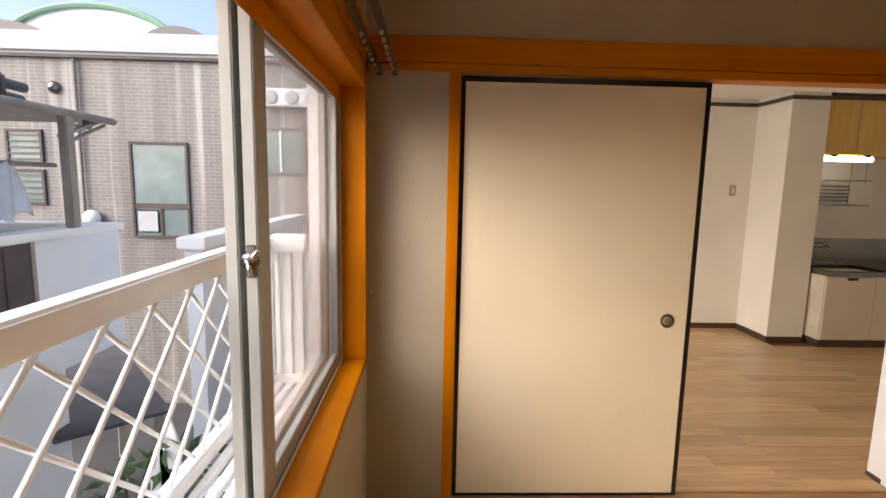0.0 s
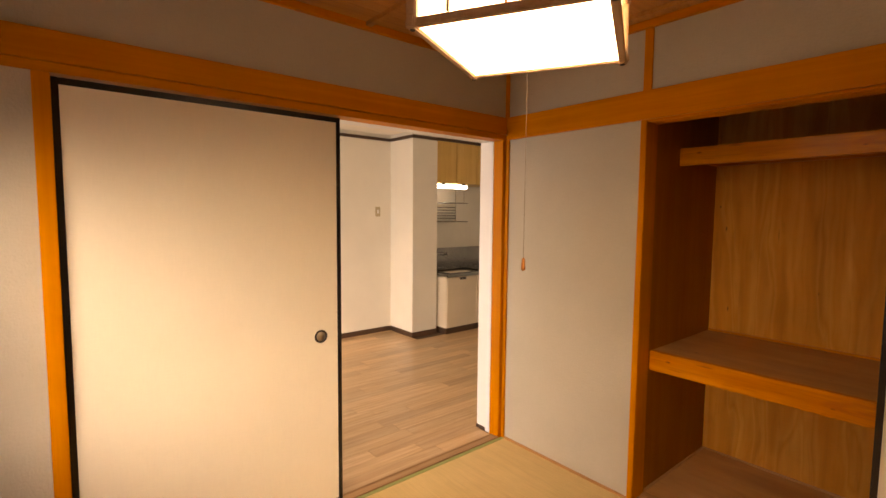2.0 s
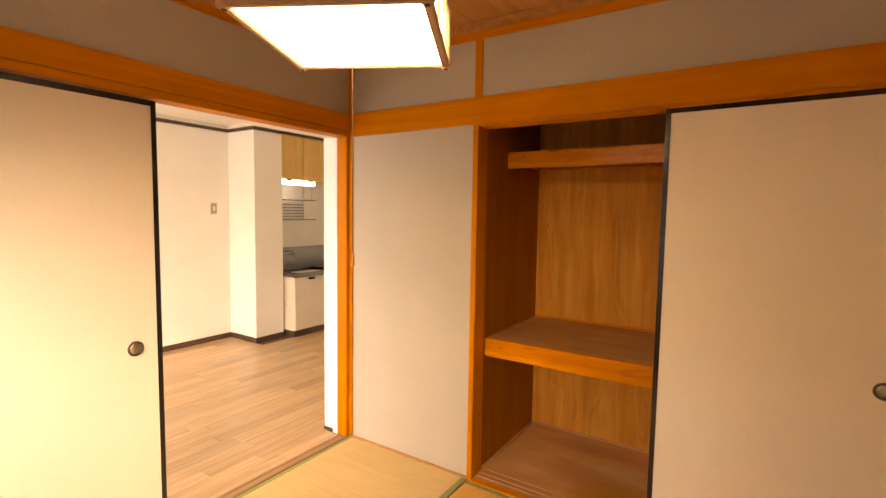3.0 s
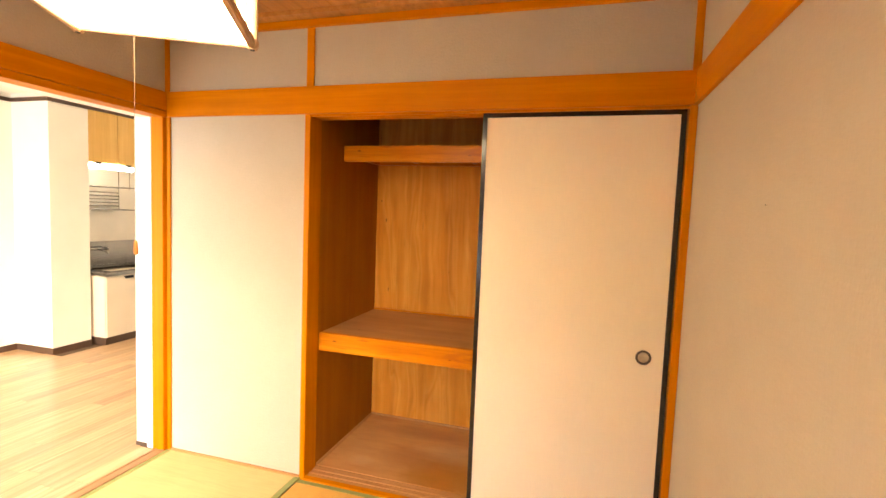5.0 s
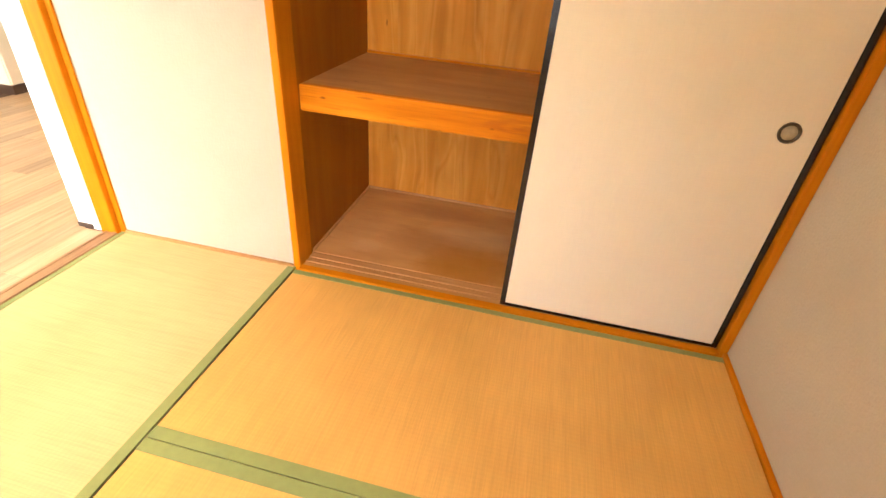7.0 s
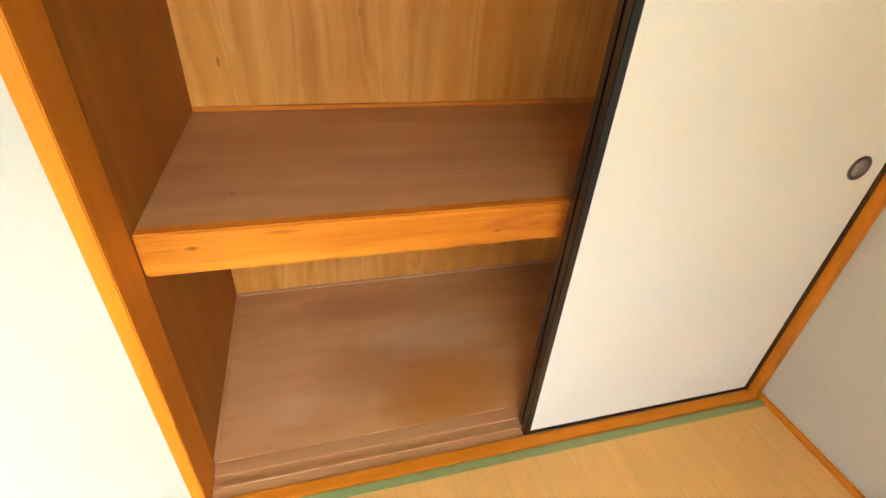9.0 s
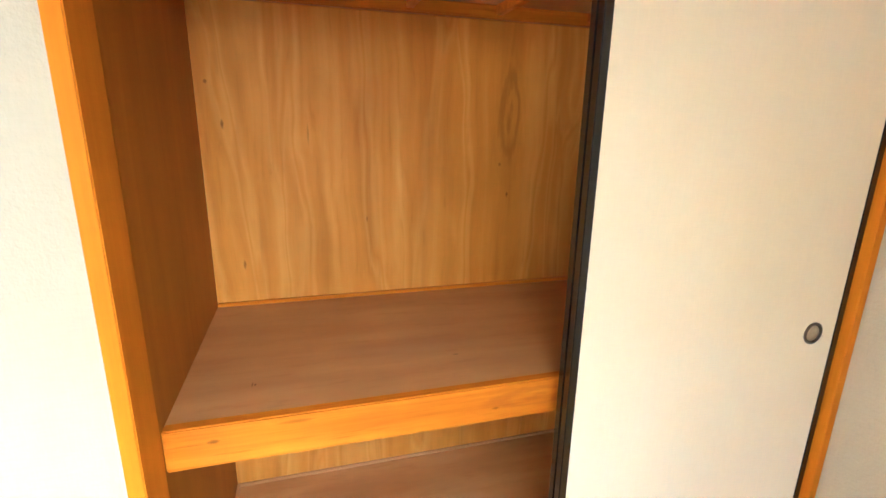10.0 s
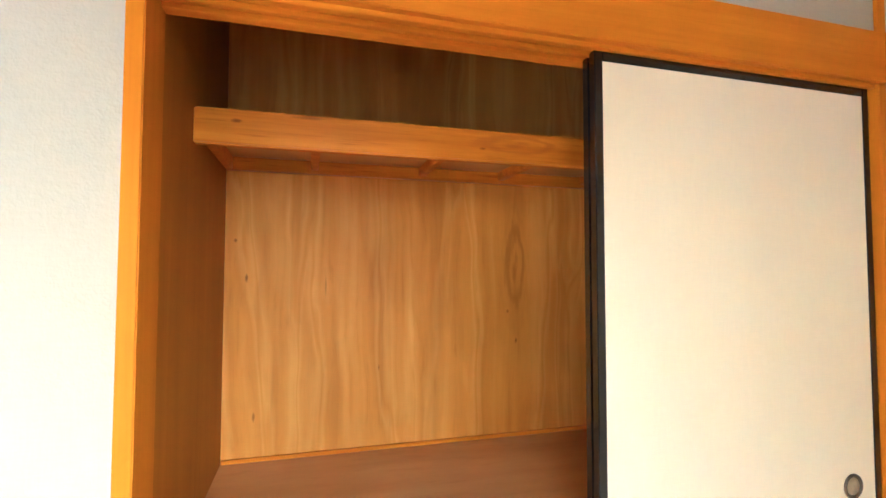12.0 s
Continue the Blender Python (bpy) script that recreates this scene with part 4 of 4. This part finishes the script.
def far_window(x0, z0, w, h, split, louvre=0):
    g = part("window", boxes((x0 - 0.05, -0.05, z0 - 0.05, x0, 0.06, z0 + h + 0.05), (x0 + w, -0.05, z0 - 0.05, x0 + w + 0.05, 0.06, z0 + h + 0.05),
                             (x0, -0.05, z0 + h, x0 + w, 0.06, z0 + h + 0.05), (x0, -0.05, z0 - 0.05, x0 + w, 0.06, z0)), DARK_BROWN if split != 2 else GROOVE, bld, "framed window")
    part("pane", boxes((x0, -0.02, z0, x0 + w, -0.012, z0 + h)), DARK_GLASS, g)
    if split == 1:
        part("transom", boxes((x0, -0.045, z0 + h * 0.30, x0 + w, -0.02, z0 + h * 0.30 + 0.10)), DARK_BROWN, g)
        part("mullion", boxes((x0 + w * 0.47, -0.045, z0, x0 + w * 0.52, -0.02, z0 + h * 0.30)), DARK_BROWN, g)
        part("air_unit", boxes((x0 + 0.04, -0.06, z0 + 0.06, x0 + w * 0.45, -0.02, z0 + h * 0.28), bevel=0.02), EDGE_METAL, g, "pale window air unit")
    if split == 2:
        part("mullion", boxes((x0 + w * 0.38, -0.04, z0, x0 + w * 0.43, -0.02, z0 + h)), ALU, g)
    for k in range(louvre):
        zz = z0 + (k + 0.3) * h / louvre
        part("louvre", boxes((x0, -0.045, zz, x0 + w, -0.022, zz + h / louvre * 0.30)), LOUVRE_GREY, g)


far_window(-2.32, 3.60, 1.04, 1.81, 1)
far_window(0.28, 4.92, 0.80, 0.82, 2)
far_window(-4.68, 5.02, 0.60, 0.58, 0, 5)
far_window(-4.65, 4.22, 0.56, 0.60, 0, 5)
part("vent_cap", lathe([(0.12, 0.0), (0.12, 0.04), (0.07, 0.10), (0.02, 0.12)], (-3.73, 0.0, 6.46), (0, -1, 0), 18), STEEL, bld, smooth=True)
part("globe_light", lathe([(0.10, 0.0), (0.15, 0.06), (0.16, 0.14), (0.12, 0.22), (0.03, 0.26)], (-3.13, 0.0, 3.94), (0, -1, 0), 18), WHITE_METAL, bld, "white globe wall light", smooth=True)
part("drain_pipe", rod(bmesh.new(), (-3.29, -0.06, 0.0), (-3.29, -0.06, 7.0), 0.03, 10), GROOVE, bld, smooth=True)
part("service_box", boxes((0.26, -0.22, 6.18, 1.7, 0.0, 6.52), bevel=0.02), WHITE_METAL, bld, "white service box")
for k in range(3):
    part("box_port", lathe([(0.13, 0.0), (0.13, 0.02), (0.10, 0.025)], (0.50 + k * 0.4, -0.22, 6.35), (0, -1, 0), 18), EDGE_METAL, bld, smooth=True)

nb = thing("neighbour_house", (-5.6, 1.62, -3.12), "white rendered neighbour house with a walled balcony", "house")
part("balcony_wall", boxes((-0.18, -2.4, 2.96, 0.0, 1.20, 4.12), (-2.5, 1.02, 2.96, -0.18, 1.20, 4.12)), WHITE_WALL, nb, "white balcony wall")
part("wall_cap", boxes((-0.22, -2.45, 4.12, 0.04, 1.25, 4.19), (-2.5, 0.98, 4.12, -0.22, 1.25, 4.19), bevel=0.01), WHITE_METAL, nb)
part("wall", boxes((-2.6, -3.0, 0.0, -0.45, 0.95, 3.05)), WHITE_WALL, nb, "pale lower wall")
rec = part("shutter", boxes((-0.01, -1.6, 3.62, 0.012, 0.10, 4.11), bevel=0.004), DARK_BROWN, nb, "dark brown shutter panel")
for k in range(8):
    part("shutter_rib", boxes((0.012, -1.55 + k * 0.2, 3.64, 0.022, -1.53 + k * 0.2, 4.09)), DARK_BROWN, rec)
part("shutter_frame", boxes((-0.01, 0.10, 3.60, 0.02, 0.14, 4.12), bevel=0.003), GREY_METAL, nb)
part("upper_wall", boxes((-4.0, -3.0, 3.05, -1.3, 0.2, 6.0)), DARK_BROWN, nb, "dark brown recessed wall")
aw = thing("balcony_awning", (-5.66, 1.60, 1.07), "grey metal awning over the neighbour balcony", "awning")
part("awning_post", boxes((0.02, 0.57, 0.0, 0.10, 0.67, 0.99), bevel=0.01), GREY_METAL, aw)
part("awning_roof", boxes((-1.6, -2.6, 0.98, 0.10, 1.20, 1.02), bevel=0.008), GREY_METAL, aw, "flat grey awning sheet")
part("awning_edge", rod(bmesh.new(), (0.08, -2.6, 1.00), (0.08, 1.24, 1.00), 0.035, 12), GREY_METAL, aw, smooth=True)
part("brace", rod(bmesh.new(), (-0.02, 0.64, 0.80), (0.06, 1.05, 0.98), 0.02, 8), GREY_METAL, aw, smooth=True)
part("brace", rod(bmesh.new(), (-0.01, 0.70, 0.745), (0.0, 1.22, 0.965), 0.018, 8), GREY_METAL, aw, smooth=True)
part("brace_bar", boxes((-0.02, 0.67, 0.90, 0.02, 1.02, 0.93), (-0.02, 0.94, 0.93, 0.02, 1.02, 0.98), bevel=0.004), GREY_METAL, aw)
part("laundry_pole", rod(bmesh.new(), (0.02, -2.0, 0.545), (0.02, 0.52, 0.545), 0.018, 8), GREY_METAL, aw, smooth=True)
tw = thing("towel", (-5.66, 1.56, 1.625), "pale blue towel hanging from the laundry pole", "towel")
bm = bmesh.new()
N = 14
grid = [[bm.verts.new((0.03 + 0.03 * math.sin(i * 1.3 + j * 0.2), -0.28 + 0.42 * i / N * (1 + 0.25 * j / N), -0.43 * j / N - 0.04 * math.sin(i * 0.9))) for i in range(N + 1)] for j in range(N + 1)]
for j in range(N):
    for i in range(N):
        bm.faces.new((grid[j][i], grid[j][i + 1], grid[j + 1][i + 1], grid[j + 1][i]))
bmesh.ops.solidify(bm, geom=bm.faces[:], thickness=0.008)
part("cloth", bm, CLOTH, tw, smooth=True)
poles = thing("pole_bundle", (-5.75, 1.0, 2.09), "dark bundle of laundry poles lying on the grey awning", "poles")
for n, (yo, zo, r) in enumerate(((0.0, 0.045, 0.045), (0.10, 0.13, 0.04), (-0.12, 0.055, 0.04))):
    part("pole", rod(bmesh.new(), (yo, -0.9, zo + 0.012), (yo - 0.05, 1.02 - n * 0.08, zo), r, 12), LOUVRE_GREY, poles, smooth=True)
part("strap", boxes((-0.18, 0.60, 0.0, 0.16, 0.66, 0.185), bevel=0.02), DARK_BROWN, poles)
lean = thing("lean_to_roof", (-7.06, 5.01, -1.0), "low weathered grey sheet roof on thin posts", "roof", turn=-49)
part("roof_sheet", boxes((-0.2, -1.0, 0.0, 2.85, 0.0, 0.04), bevel=0.008), SHEET_GREY, lean)
for xo in (0.0, 2.6):
    part("roof_post", boxes((xo, -0.12, -2.2, xo + 0.08, -0.04, 0.0)), GREY_METAL, lean)
picket = thing("garden_stake", (-4.19, 1.0, -3.2), "white pointed wooden stakes beside the shrub", "stake")
for xo, lean_x, top_z in ((0.0, 0.0, 3.10), (-0.16, 0.10, 2.90)):
    bm = bmesh.new()
    sec = [(-0.07, 0.0), (0.07, 0.0), (0.07, top_z - 0.22), (0.01, top_z), (-0.07, top_z - 0.22)]
    front = [bm.verts.new((xo + px_ + lean_x * pz_ / 3, 0.0, pz_)) for px_, pz_ in sec]
    back = [bm.verts.new((xo + px_ + lean_x * pz_ / 3, 0.02, pz_)) for px_, pz_ in sec]
    bm.faces.new(front)
    bm.faces.new(back[::-1])
    for i in range(5):
        bm.faces.new((front[i], back[i], back[(i + 1) % 5], front[(i + 1) % 5]))
    part("stake", bm, WHITE_METAL, picket)
pw = thing("garden_wall", (-4.5, 2.25, -3.13), "white boundary wall with a flat cap", "wall")
part("wall", boxes((-0.15, 0.0, 0.0, 0.0, 3.6, 4.02)), WHITE_WALL, pw)
part("wall_cap", boxes((-0.2, -0.05, 4.02, 0.05, 3.65, 4.13), bevel=0.01), WHITE_METAL, pw)

# shrub beside the neighbour wall
shrub = thing("shrub", (-4.15, 0.9, -3.2), "green leafy shrub beside the white wall", "shrub")
bm = bmesh.new()
rnd = random.Random(5)
for k in range(5):
    rod(bm, (0, 0, 0), (rnd.uniform(-0.3, 0.3), rnd.uniform(-0.4, 0.4), 2.2 + rnd.uniform(0, 0.6)), 0.03, 6, 0.01)
part("stems", bm, DARK_BROWN, shrub)
bm = bmesh.new()
for k in range(900):
    a = rnd.uniform(0, 6.28)
    r = 0.55 * math.sqrt(rnd.random())
    c = Vector((r * math.cos(a), 1.1 * r * math.sin(a), 1.5 + 1.5 * rnd.random() - r * 0.6))
    m = Matrix.Translation(c) @ Euler((rnd.uniform(0, 3), rnd.uniform(0, 3), rnd.uniform(0, 6))).to_matrix().to_4x4()
    s = rnd.uniform(0.05, 0.09)
    vs = [bm.verts.new(m @ Vector(p)) for p in ((0, 0, 0), (s * 0.4, s * 0.8, s * 0.1), (0, s * 2, 0), (-s * 0.4, s * 0.8, s * 0.1))]
    bm.faces.new(vs)
part("leaves", bm, LEAF, shrub)

# ---- kitchen floor strips ----
rnd = random.Random(11)
strip = {}
y = 0.062
while y < KY - 0.02:
    w = min(0.108, KY - 0.012 - y)
    x = -1.9 - 0.91 - rnd.uniform(0, 0.8)
    while x < KX1 - 0.05:
        L = 0.91
        x1 = min(x + L, KX1 - 0.01)
        if y + w > PY - 0.012:
            x1 = min(x1, PX0 - 0.012)
        xs = max(x, KX0 + 0.002)
        if y < 0.16:
            xs, x1 = max(x, -2.30), min(x1, -0.042)
        if x1 - xs > 0.04:
            key = (round(x1 - xs, 2), round(w, 3))
            if key not in strip:
                bmm = boxes((0.0006, 0.0006, 0.0, key[0] - 0.0006, key[1] - 0.0006, 0.007))
                me = bpy.data.meshes.new("floor_strip")
                bmesh.ops.recalc_face_normals(bmm, faces=bmm.faces[:])
                bmm.to_mesh(me)
                bmm.free()
                me.materials.append(FLOOR_WOOD)
                strip[key] = me
            ob = new("floor_strip", strip[key])
            ob.parent = base_floor
            ob.location = (xs, y, -0.006)
        x += L
    y += 0.108
